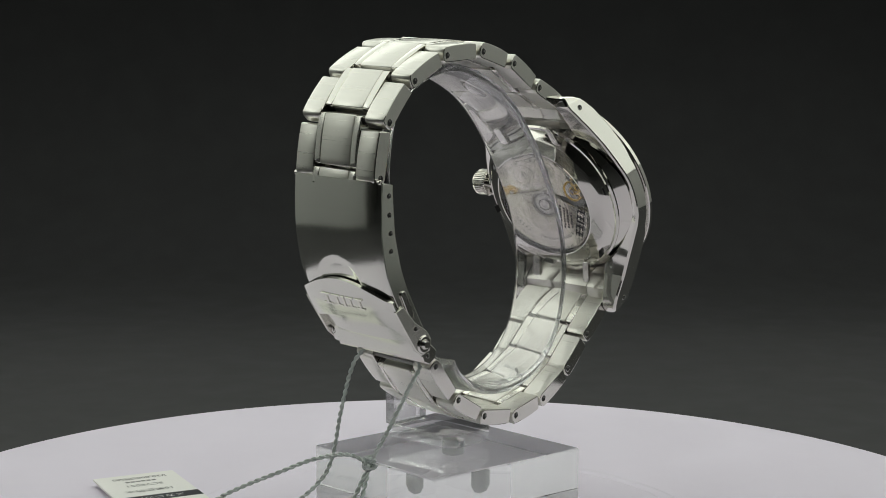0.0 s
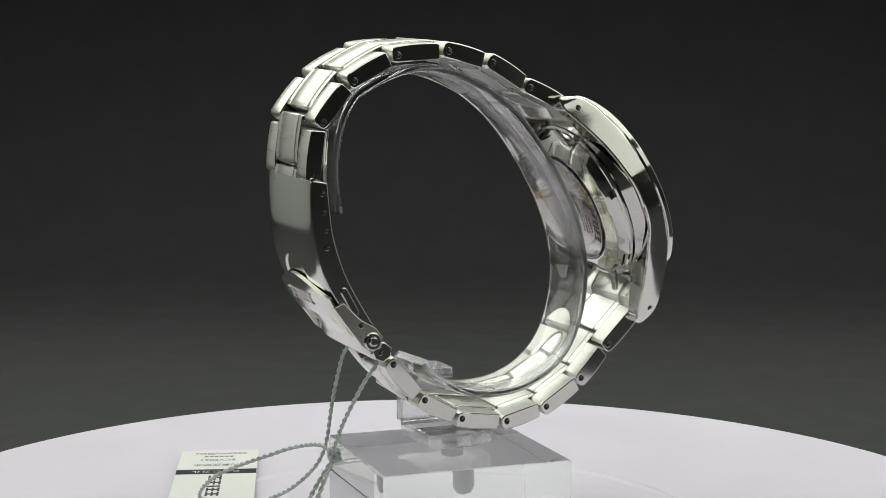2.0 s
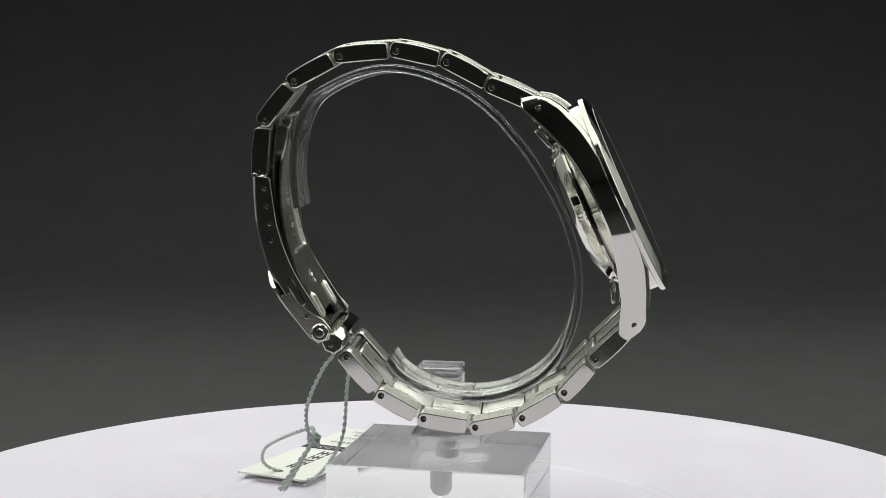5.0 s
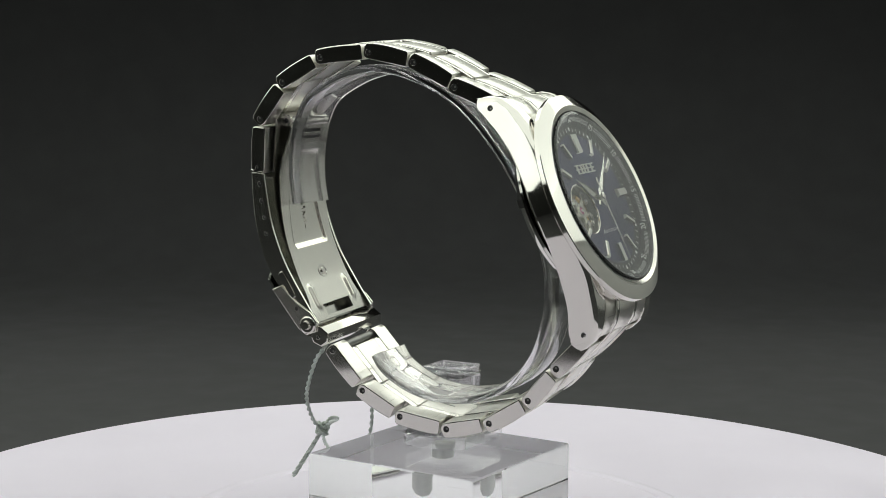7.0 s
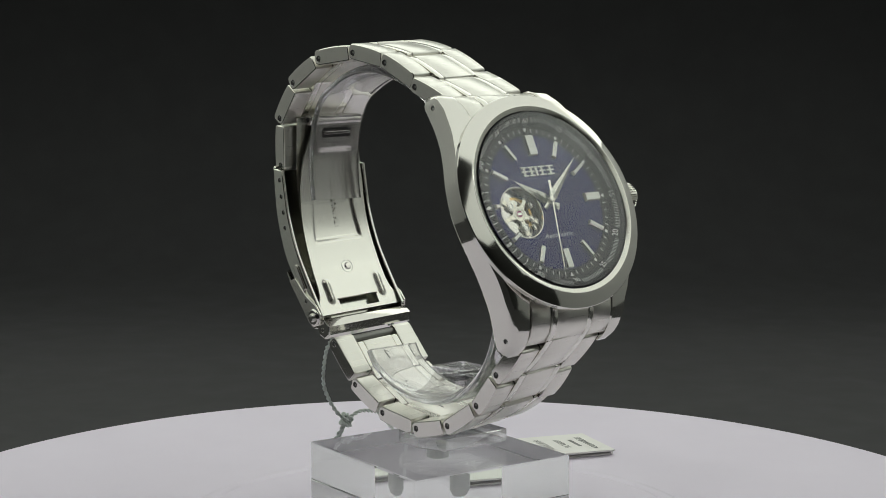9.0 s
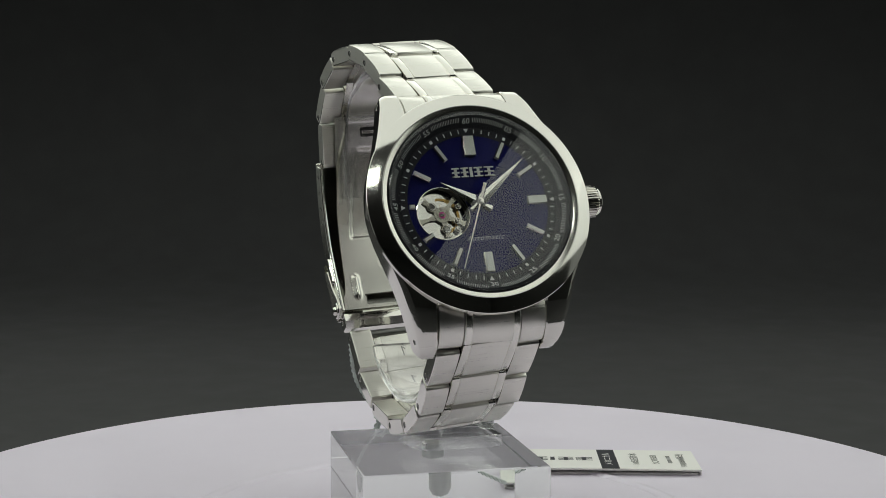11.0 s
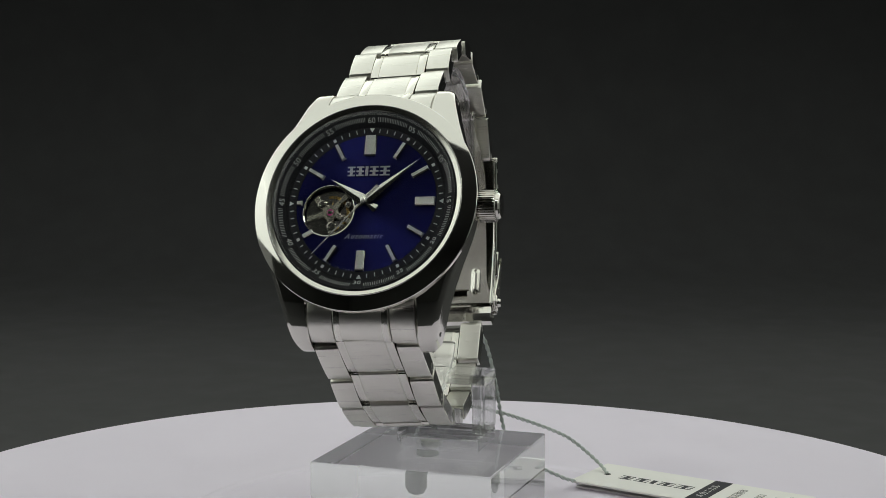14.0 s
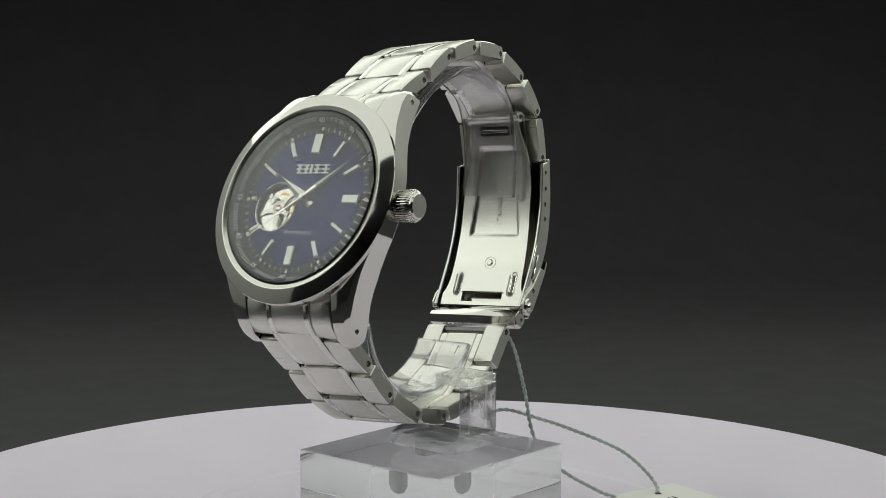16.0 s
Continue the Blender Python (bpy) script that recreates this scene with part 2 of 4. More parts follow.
def build_booth():
    # grey paper sweep: table top that curves up into the background
    ease = radians(12)
    prof = [(-0.80, -0.05), (0.60, -0.05)] + [(0.60 + 0.6 * math.sin(radians(a)), -0.05 + 0.6 * (1 - math.cos(radians(a)))) for a in range(1, 13)]
    prof += [(0.725 + 0.158 * (math.sin(radians(a)) - math.sin(ease)), -0.037 + 0.158 * (math.cos(ease) - math.cos(radians(a)))) for a in range(15, 91, 3)] + [(0.85, 0.388)]
    bm = bmesh.new()
    rings = []
    for k, (y, z) in enumerate(prof):
        a, b = prof[max(k - 1, 0)], prof[min(k + 1, len(prof) - 1)]
        d = Vector((0, b[0] - a[0], b[1] - a[1])).normalized()
        off = Vector((0, d.z, -d.y)) * 0.003
        rings.append([bm.verts.new(c) for c in ((-0.518, y, z), (0.518, y, z), (0.518, y + off.y, z + off.z), (-0.518, y + off.y, z + off.z))])
    for a, b in zip(rings, rings[1:]):
        ring_faces(bm, a, b)
    bm.faces.new(rings[0])
    bm.faces.new(rings[-1])
    bmesh.ops.recalc_face_normals(bm, faces=bm.faces)
    me = bpy.data.meshes.new("backdrop")
    bm.to_mesh(me)
    bm.free()
    me.materials.append(backdrop_grey)
    me.shade_smooth()
    me.set_sharp_from_angle(angle=radians(40))
    tagged(new("backdrop", me), "plain dark grey paper sweep under and behind", "backdrop", kind="structure")
    for sx, side in ((-1, "left"), (1, "right")):
        x0, x1 = sorted((sx * 0.54, sx * 0.52))
        plane_wall("wall_" + side, x0, x1, -0.22, 0.88, -0.07, 0.39, side_grey, "pale grey side panel of the booth")
        plane_wall("curtain_" + side, x0, x1, -0.80, -0.222, -0.07, 0.39, curtain, "black curtain beside the camera")
    plane_wall("wall_front", -0.54, 0.54, -0.82, -0.80, -0.07, 0.39, curtain, "black curtain behind the camera")
    plane_wall("ceiling", -0.54, 0.54, -0.82, 0.88, 0.39, 0.41, roof_grey, "dark booth ceiling")


def light_panel(name, m, w, d, glow, label, hood=0):
    """A framed diffuser that shines along its -z; hood: an unseen skirt added along its +y edge to shade the backdrop.
    """
    ob = new(name)
    ob.matrix_basis = m
    PLACE[ob] = m.copy()
    tagged(ob, label, "lamp")
    m = m.copy()
    m.translation = m.translation / MM
    e = 0.2
    edge = d / 2 if hood else d / 2 + e  # the diffuser covers its rim, but for the skirt
    fr = join([box(-w / 2 - e, w / 2 + e, -d / 2 - e, -d / 2, 4.05, 20, 0.02), box(-w / 2 - e, w / 2 + e, d / 2 + 0.01, d / 2 + e, -hood if hood else 4.05, 20, 0.02),
               box(-w / 2 - e, -w / 2, -d / 2, d / 2, 4.05, 12, 0.02), box(w / 2, w / 2 + e, -d / 2, d / 2, 4.05, 12, 0.02)])
    part("lamp_housing", fr, curtain, ob, m=m)
    part("diffuser", box(-w / 2 - e, w / 2 + e, -d / 2 - e, edge, 0, 4, 0.01), glow, ob, m=m)
    return ob


def build_lights():
    light_panel("ceiling_light_panel", pose(0, 0.055, 0.37), 1024, 440, lamp_glow, "wide white light panel in the booth roof")
    # its 80 mm skirt is an added, unseen blocker that dims the upper backdrop
    light_panel("ceiling_light_panel", pose(0, 0.4169, 0.37), 1024, 283, rear_glow, "bright white light panel at the booth's back with an added shading skirt", 80)
    light_panel("front_light_panel", pose(-0.085, -0.264, 0.37), 66, 44, key_glow, "small white light panel in the booth roof")
    for s in (-1, 1):
        light_panel("corner_light_panel", pose(s * (0.405 if s < 0 else 0.365), -0.2505 if s < 0 else -0.3655, 0.37), 190 if s < 0 else 270, 170 if s < 0 else 400, wing_glow, "dim white light panel in the booth roof's corner")
        light_panel("side_light_panel", pose(s * 0.508, -0.055 if s < 0 else -0.09, 0.2865, 0, s * 90, 0), 166, 450 if s < 0 else 520, left_glow if s < 0 else right_glow, "long white light panel on the booth wall")


# ---------------------------------------------------------------- turntable
def build_turntable():
    ob = thing("turntable", (0, 0, -50), "round white plastic turntable with a faint moulded ring", "turntable")
    prof = [(0, 0), (52.6, 0), (53.2, 0.35), (54.4, 0.45), (55.2, 0.3), (56.0, 0), (124.8, 0), (125.7, -0.35), (126.0, -1.0), (126.0, -7), (125, -8), (0, -8)]
    part("platter", lathe(prof, 256), platter_white, ob)
    part("turntable_base", lathe([(0, -8), (70, -8), (72, -10), (78, -48), (78, -50), (0, -50)], 128), table_grey, ob, "dark round drive base")
    return ob


# ---------------------------------------------------------------- acrylic display stand
def build_stand():
    ob = thing("display_stand", (-1, -1, 0), "clear acrylic display stand with block base and C-shaped cuff", "display stand")
    m = pose(-1.2, -1.0, 0, 0, 0, -3)
    blk = part("base_block", prism([(-18.8, -19.8), (18.8, -19.8), (18.8, 19.8), (-18.8, 19.8)], -0.02, 16.2, 0.35), acrylic, ob, "thick clear acrylic block", m)
    blk.visible_shadow = False
    part("peg", lathe([(0, 7.8), (1.6, 8.4), (2.3, 9.6), (2.3, 17.6), (0, 17.6)], 32), frosted, ob, "frosted peg", pose(-2.0, -2, 0))
    octo = [(-8.2, -3.5), (-5.5, -9.2), (8, -9.8), (10.6, -9.0), (10.8, 4.4), (8.5, 5.2), (-6, 5.0), (-8.2, 3.0)]
    plate = part("plate", prism(octo, 17.5, 20.2, 0.3), clear_bits, ob, "clear chamfered foot plate")
    arm = part("arm", prism(rounded_rect(2.8, 9.4, 0.4, 2), 20.22, 30.1, 0.2), clear_bits, ob, "clear upright arm", pose(9.3, 0.8, 0))
    shelf = part("shelf", prism(rounded_rect(9.0, 9.4, 0.5, 2), 30.12, 32.3, 0.3), clear_bits, ob, "clear shelf that carries the cuff", pose(6.2, 0.8, 0))
    curve = [(26.8, 66.4), (27.5, 71.1), (27.6, 75.5), (27.1, 79.9), (26.0, 84.2), (23.6, 88.4), (19.4, 91.2), (14.3, 93.4), (8.8, 94.4), (3.3, 93.8), (-2.2, 92.0), (-7.7, 89.2), (-13.3, 84.6), (-19.0, 77.8),
             (-23.0, 71.5), (-26.0, 66.0), (-28.3, 59.6), (-29.4, 53.5), (-28.9, 45.8), (-26.1, 37.8), (-20.9, 32.2), (-13.7, 29.0), (-5.8, 28.4), (1.0, 30.0), (6.4, 33.2), (8.6, 36.2)]
    # the cuff is turned a little about the upright, as the bracelet is
    path = smooth_path([(-5.0 - 0.09 * y, y + 0.58, z) for y, z in curve], 120)
    section = [(a, b + (0.35 if abs(a) > 5.8 else 0)) for a, b in rounded_rect(13.0, 1.7, 0.6, 3)]
    cuff = part("cuff", sweep(path, section, Vector((math.cos(radians(5.2)), math.sin(radians(5.2)), 0))), soft_clear, ob, "clear springy plastic cuff")
    for o in (plate, arm, shelf, cuff):
        o.visible_shadow = False
    return ob


# ---------------------------------------------------------------- watch case
CENTRE = Vector((-3.4, -37.5, 69.8))
CASE = Matrix.Translation(CENTRE) @ pose(0, 0, 0, 0, 0, 0.9) @ pose(0, 0, 0, 65.3, 0, 0) @ pose(0, 0, 0, 0, 0, 2.4)
HEART = (-6.9, -1.5)


def at_angle(deg):
    """In the dial's plane: a turn to deg degrees clockwise from 12."""
    return CASE @ Matrix.Rotation(-radians(deg), 4, "Z")


def lug_side(sign):
    """One flank of the middle case with its two horns."""
    bm = bmesh.new()
    ys = [-25.4, -25.2, -24.7, -23.8] + [-23 + 46 * k / 44 for k in range(45)] + [23.8, 24.7, 25.2, 25.4]
    rings = []
    top = smooth_path([(-25.4, -9.6, 0), (-24, -6.3, 0), (-20, -3.6, 0), (-12, -0.7, 0), (0, 0.05, 0), (12, -0.7, 0), (20, -3.2, 0), (24, -6.0, 0), (25.4, -9.2, 0)], 200)
    low = smooth_path([(-25.4, -10.6, 0), (-23, -11.3, 0), (-16, -7.9, 0), (-6, -5.2, 0), (0, -4.8, 0), (6, -5.0, 0), (14, -6.6, 0), (20, -9.0, 0), (23.5, -10.6, 0), (25.4, -10.2, 0)], 200)

    def height(curve, y):
        return min(curve, key=lambda p: abs(p.x - y)).y

    for y in ys:
        a = abs(y)
        xo = math.sqrt(20.5 ** 2 - a * a) if a < 6.2 else 19.54 - (a - 6.2) * 0.332 + 0.9 * math.sin(math.pi * min((a - 6.2) / 18.6, 1)) * -0.35
        if a > 23.5:
            xo -= 0.18 * (a - 23.5) ** 2
        xi = max(10.15, math.sqrt(max(0.0, 18.2 ** 2 - a * a)))
        zt, zb = height(top, y), height(low, y)
        mid = zt - 0.42 * (zt - zb)
        sec = [(xi, zb + 0.2), (xi, zt - 0.35), (xi + 0.35, zt), (xo - 1.0, zt), (xo - 0.75, zt - 0.08), (xo - 0.12, zt - 0.6), (xo - 0.02, zt - 0.75), (xo, zt - 0.95), (xo - 0.05, zb + 0.45), (xo - 0.2, zb + 0.2), (xo - 0.6, zb), (xi + 0.3, zb)]
        rings.append([bm.verts.new((sign * x, y, z)) for x, z in sec])
    for a, b in zip(rings, rings[1:]):
        ring_faces(bm, a, b)
    bm.faces.new(rings[0])
    bm.faces.new(rings[-1])
    return bm


def pin_hole(parent, m, r=0.55):
    """A pin hole: a bright rim round a near-black disc painted for the pit's shade, with the pin's end on it. m: z
    points out of the surface.
    """
    part("pin", lathe([(r * 1.22, -0.3), (r * 1.22, 0.015), (r * 1.08, 0.03), (r * 1.02, 0.0), (r, -0.2)], 20), polished, parent, m=m)
    part("pin_hole_shade", lathe([(0, 0.012), (r * 1.05, 0.012), (r * 1.05, -0.2)], 20), pit, parent, "near-black disc for the shade in the pin hole", m)
    part("pin_end", lathe([(0, 0.024), (r * 0.4, 0.022), (r * 0.45, 0.0)], 12), dark_steel, parent, m=m @ Matrix.Translation((r * 0.25, -r * 0.35, 0)))


def build_case(w):
    mid = part("case_middle", lathe([(0, -7.2), (16.5, -7.2), (17.6, -6.2), (19.0, -5.0), (19.9, -4.2), (20.0, -0.3), (19.6, -0.2), (17.4, -0.2), (17.4, -1.5), (0, -3.4)], 160), polished, w, "polished steel middle case", CASE)
    for s in (-1, 1):
        fl = part("lug_flank", lug_side(s), polished, mid, "polished steel case flank with two lugs", CASE, sharp=20)
        for y, z in ((22.4, -7.6), (-22.9, -8.0)):
            a = abs(y)
            xo = 19.54 - (a - 6.2) * 0.332 - 0.12
            m = CASE @ Matrix.Translation((s * xo, y, z)) @ Matrix.Rotation(radians(math.copysign(18.4, y) * s), 4, "Z") @ Matrix.Rotation(radians(90 * s), 4, "Y")
            pin_hole(mid, m, 0.5)
    bz = part("bezel", lathe([(17.3, -0.6), (20.5, -1.05), (20.8, -0.97), (20.95, -0.8), (20.95, 0.0), (20.85, 0.14), (18.5, 1.11), (18.38, 1.13), (18.25, 0.98), (17.3, 0.6)], 200, True), polished, w, "polished steel bezel", CASE, sharp=16)
    part("bezel_rim", lathe([(18.4, 1.11), (18.33, 1.18), (18.2, 1.18), (17.5, 0.95), (17.38, 0.88), (17.3, 0.7)], 200), rim_steel, bz, "satin inner rim", CASE, sharp=30)
    gl = part("crystal", lathe([(0, 1.26), (4, 1.258), (8, 1.25), (12, 1.237), (16.4, 1.215), (16.85, 1.17), (17.1, 1.04), (17.14, 0.80), (16.9, 0.78), (12, 0.802), (8, 0.815), (4, 0.823), (0, 0.825)], 160), crystal, w, "clear domed watch crystal", CASE, sharp=40)
    gl.visible_shadow = False
    # crown with its tube
    m = CASE @ Matrix.Translation((0.3, 0.0, -3.8)) @ Matrix.Rotation(radians(90), 4, "Y")
    bm = bmesh.new()
    rows = [(20.3, 2.5, 0), (20.6, 3.0, 0.4), (23.2, 3.0, 0.4), (23.5, 2.7, 0.15), (23.6, 2.45, 0)]
    n = 144
    rings = [[bm.verts.new(((r - (d if (k % 4) < 2 else 0)) * math.cos(2 * math.pi * k / n), (r - (d if (k % 4) < 2 else 0)) * math.sin(2 * math.pi * k / n), x)) for k in range(n)] for x, r, d in rows]
    for a, b in zip(rings, rings[1:]):
        ring_faces(bm, a, b)
    bm.faces.new(rings[0])
    bm.faces.new(rings[-1])
    cr = part("crown", bm, polished, w, "fluted polished steel crown", m, sharp=30)
    part("crown_cap", lathe([(2.42, 23.5), (2.4, 24.0), (2.1, 24.25), (0, 24.35)], 48), polished, cr, m=m)
    part("crown_tube", lathe([(1.6, 18.5), (1.6, 20.7)], 32), polished, cr, m=m)
    # back
    back = part("case_back", lathe([(17.3, -6.9), (17.4, -7.4), (17.0, -7.7), (16.6, -7.75), (15.2, -9.2), (14.8, -9.5), (12.9, -10.3), (12.5, -10.5), (12.2, -10.5), (12.1, -9.4), (17.0, -6.9)], 160, True), polished, w, "polished steel screw case back", CASE, sharp=25)
    for k in range(6):
        # no cut is made: a near-black plate paints the notch's shade
        part("notch", box(-0.85, 0.85, -0.85, 0.85, -0.3, 0.04, 0.02), pit, back, "wrench notch drawn as a near-black plate for its shade", CASE @ Matrix.Rotation(radians(60 * k + 17), 4, "Z") @ Matrix.Translation((0, 15.95, -8.44)) @ Matrix.Rotation(radians(180 - 43), 4, "X"))
    g2 = part("back_glass", lathe([(0, -10.75), (11.6, -10.72), (12.1, -10.5), (12.1, -9.7), (0, -9.7)], 96), crystal, back, "clear case back window", CASE)
    g2.visible_shadow = False
    flip = CASE @ Matrix.Rotation(math.pi, 4, "Y")
    part("back_lettering", join([text_arc("MADE IN JAPAN", 10.9, 1.05, -58, 6.2, 10.79), text_arc("WATER RESISTANT", 10.9, 1.05, 150, 6.4, 10.79),
                                 text_arc("STAINLESS STEEL", 10.9, 1.05, 50, 6.0, 10.79)]), print_grey, back, "fine printed lettering", flip)
    for x, wd in ((-2.9, 1.3), (-1.3, 1.2), (-0.15, 0.5), (1.1, 1.4), (2.8, 1.5)):
        part("back_mark", join([box(x - wd / 2, x + wd / 2, a, a + 0.3, 10.78, 10.8, 0.005) for a in (-0.95, -0.15, 0.65)] + [box(x - 0.2, x + 0.2, -0.65, 0.65, 10.78, 10.8, 0.005)]), print_black, back, "dark printed maker's mark",
             flip @ Matrix.Rotation(radians(-20), 4, "Z") @ Matrix.Translation((9.9, 0, 0)) @ Matrix.Rotation(radians(-90), 4, "Z"))
    rng = random.Random(5)
    strokes = []
    for k in range(4):
        y = 2.6 - 0.35 * k
        while y > -2.6 + 0.2 * k:
            h = rng.uniform(0.35, 0.6)
            strokes.append(box(-1.8 + 0.95 * k - rng.uniform(0.15, 0.32), -1.8 + 0.95 * k + rng.uniform(0.15, 0.32), y - h, y, 10.78, 10.8, 0.005))
            y -= h + rng.uniform(0.15, 0.25)
    part("sticker_lettering", join(strokes), print_black, back, "rows of small dark print", flip @ Matrix.Translation((6.2, -2.4, 0)) @ Matrix.Rotation(radians(-10), 4, "Z"))
    # movement seen through the back
    mv = part("movement", lathe([(0, -8.6), (11.8, -8.6), (12.0, -8.2), (12.0, -7.3), (0, -7.3)], 96), nickel, w, "nickel-plated automatic movement", CASE)
    rotor = [(11.4 * math.cos(radians(a)), 11.4 * math.sin(radians(a))) for a in range(188, 369, 6)] + [(3.2 * math.cos(radians(a)), 3.2 * math.sin(radians(a))) for a in range(418, 137, -20)]
    part("rotor", prism(rotor, -9.35, -8.8, 0.08), nickel, mv, "half-moon winding rotor", CASE)
    gap = [(11.3 * math.cos(radians(a)), 11.3 * math.sin(radians(a))) for a in range(134, 186, 4)] + [(4.6 * math.cos(radians(a)), 4.6 * math.sin(radians(a))) for a in range(178, 136, -8)]
    # a dark sheet laid on the plate gives the shade of the open gap
    part("movement_gap_shade", prism(gap, -8.72, -8.5, 0.05), dark_steel, mv, "dark sheet for the shade in the movement's gap", CASE)
    part("hub_ring", lathe([(2.35, -9.36), (2.4, -9.42), (2.75, -9.42), (2.8, -9.36)], 48), dark_steel, mv, "dark ring round the hub", CASE)
    part("hub_ring", lathe([(1.15, -9.6), (1.2, -9.63), (1.4, -9.63), (1.45, -9.4)], 40), dark_steel, mv, "dark ring round the hub", CASE)
    part("rotor_lettering", text_arc("4R38A  TWENTY-FOUR JEWELS", 8.9, 1.0, 243, -6.0, 9.37, True), print_grey, mv, "fine engraved lettering", flip)
    part("rotor_hub", lathe([(0, -9.6), (1.0, -9.6), (1.1, -9.5), (2.1, -9.45), (2.2, -9.3), (0, -9.3)], 40), polished, mv, m=CASE)
    for x, y, r, mt in ((4.5, 6.5, 2.4, nickel), (-2.2, 7.6, 2.0, nickel), (8.0, 2.2, 1.7, brass), (-8.0, 3.3, 2.4, brass), (7.4, -4.5, 1.5, nickel)):
        part("wheel", lathe([(0, -8.95), (r * 0.35, -8.95), (r * 0.4, -8.8), (r * 0.8, -8.8), (r * 0.85, -8.92), (r, -8.92), (r, -8.6)], 40), mt, mv, m=CASE @ Matrix.Translation((x, y, 0)))
        part("screw", lathe([(0, -9.1), (0.45, -9.1), (0.5, -8.9)], 20), polished, mv, m=CASE @ Matrix.Translation((x, y, 0)))
    part("bridge", prism([(-9.5, 1.2), (-3, 2.0), (-1, 5.0), (2.5, 4.0), (6, 3.2), (9.6, 5), (6, 9.6), (0, 11), (-6, 9.4)], -8.8, -8.55, 0.06), nickel, mv, m=CASE)


def build_dial(w):
    # dial with the round opening
    bm = bmesh.new()
    n = 160
    z = -1.2
    outer = [bm.verts.new((13.9 * math.cos(2 * math.pi * k / n), 13.9 * math.sin(2 * math.pi * k / n), z)) for k in range(n)]
    inner = [bm.verts.new((HEART[0] + 4.75 * math.cos(2 * math.pi * k / 72), HEART[1] + 4.75 * math.sin(2 * math.pi * k / 72), z)) for k in range(72)]
    edges = [bm.edges.new((c[k], c[(k + 1) % len(c)])) for c in (outer, inner) for k in range(len(c))]
    bmesh.ops.triangle_fill(bm, use_beauty=True, edges=edges)
    low = [bm.verts.new((v.co.x, v.co.y, z - 0.4)) for v in inner]
    ring_faces(bm, inner, low)
    dial = part("dial", bm, dial_blue, w, "deep blue sunray dial with a round opening", CASE)
    part("opening_rim", lathe([(4.72, -0.35), (4.75, 0.06), (4.9, 0.10), (5.0, 0.06), (5.02, 0.0)], 72), polished, dial, m=CASE @ Matrix.Translation((*HEART, z)))
    ring = part("minute_ring", lathe([(13.2, -1.17), (13.25, -1.12), (14.75, -1.0)], 160), rehaut_black, w, "black minute ring", CASE)
    chap = part("chapter_ring", lathe([(14.75, -1.15), (14.8, -0.95), (16.86, 0.61), (17.0, 0.64), (17.3, 0.66)], 160), rehaut_black, w, "dark sloped chapter ring", CASE)
    slope = math.degrees(math.atan2(1.7, 2.25))
    ticks, fine = [], []
    for k in range(60):
        m = Matrix.Rotation(-radians(6 * k), 4, "Z")
        if k % 15 == 0:
            b = prism([(-0.45, 14.55), (0.45, 14.55), (0, 13.75)], -1.06, -1.0, 0.01)
        elif k % 5 == 0:
            b = box(-0.27, 0.27, 13.75, 14.35, -1.08, -1.0, 0.01)
        else:
            b = box(-0.07, 0.07, 13.7, 14.45, -1.1, -1.02, 0.01)
        b.transform(m)
        ticks.append(b)
    for k in range(300):
        if min(k % 25, 25 - k % 25) < 4:
            continue
        b = box(-0.045, 0.045, -0.42, 0.42, 0.0, 0.02, 0.004)
        b.transform(Matrix.Rotation(-radians(1.2 * k), 4, "Z") @ Matrix.Translation((0, 15.95, -0.08)) @ Matrix.Rotation(radians(slope), 4, "X"))
        fine.append(b)
    part("minute_marks", join(ticks), print_white, ring, "white minute marks", CASE, kind="stuff")
    part("scale_marks", join(fine), print_white, chap, "fine grey scale strokes", CASE, kind="stuff")
    for k in range(12):
        s = "%02d" % (5 * k if k else 60)
        b = lettering(s, 1.5, 0.05)
        b.transform(Matrix.Translation((0, 15.55 if 4 <= k <= 8 else 15.7, -0.20 if 4 <= k <= 8 else -0.13)) @ Matrix.Rotation(radians(slope), 4, "X") @ Matrix.Rotation(math.pi if 4 <= k <= 8 else 0, 4, "Z"))
        part("numeral", b, print_white, chap, m=at_angle(30 * k))
    # applied hour markers
    for k in range(12):
        wd, r0, r1 = (2.3, 9.2, 13.0) if k == 0 else (1.75, 9.4, 13.0) if k in (3, 6) else (0.95, 12.1, 13.0) if k == 9 else (0.95, 11.0, 13.0) if k == 8 else (0.98, 9.7, 13.0)
        prof = [(-wd / 2, -1.2), (wd / 2, -1.2), (wd / 2, -0.7), (wd / 2 - 0.2, -0.47), (0.2 - wd / 2, -0.47), (-wd / 2, -0.7)]
        b = slab(prof, r0, r1, 0.06)
        b.transform(Matrix(((0, 1, 0, 0), (1, 0, 0, 0), (0, 0, 1, 0), (0, 0, 0, 1))))
        part("hour_marker", b, silvered, dial, "polished faceted hour marker", at_angle(30 * k), sharp=15, flank=polished)
    # applied maker's mark as plain shapes, and the script line
    for x, wd in ((-3.3, 1.4), (-1.6, 1.4), (-0.35, 0.55), (1.05, 1.6), (3.1, 1.85)):
        ty = 6.1
        frame_bm = join([box(x - wd / 2, x + wd / 2, ty + 0.68, ty + 0.92, -1.2, -0.95, 0.03), box(x - wd / 2, x + wd / 2, ty - 0.92, ty - 0.68, -1.2, -0.95, 0.03),
                         box(x - wd / 2, x + wd / 2, ty - 0.13, ty + 0.13, -1.2, -0.95, 0.03),
                         box(x - min(wd, 0.5) / 2, x + min(wd, 0.5) / 2, ty - 0.69, ty + 0.69, -1.2, -1.0, 0.02)])
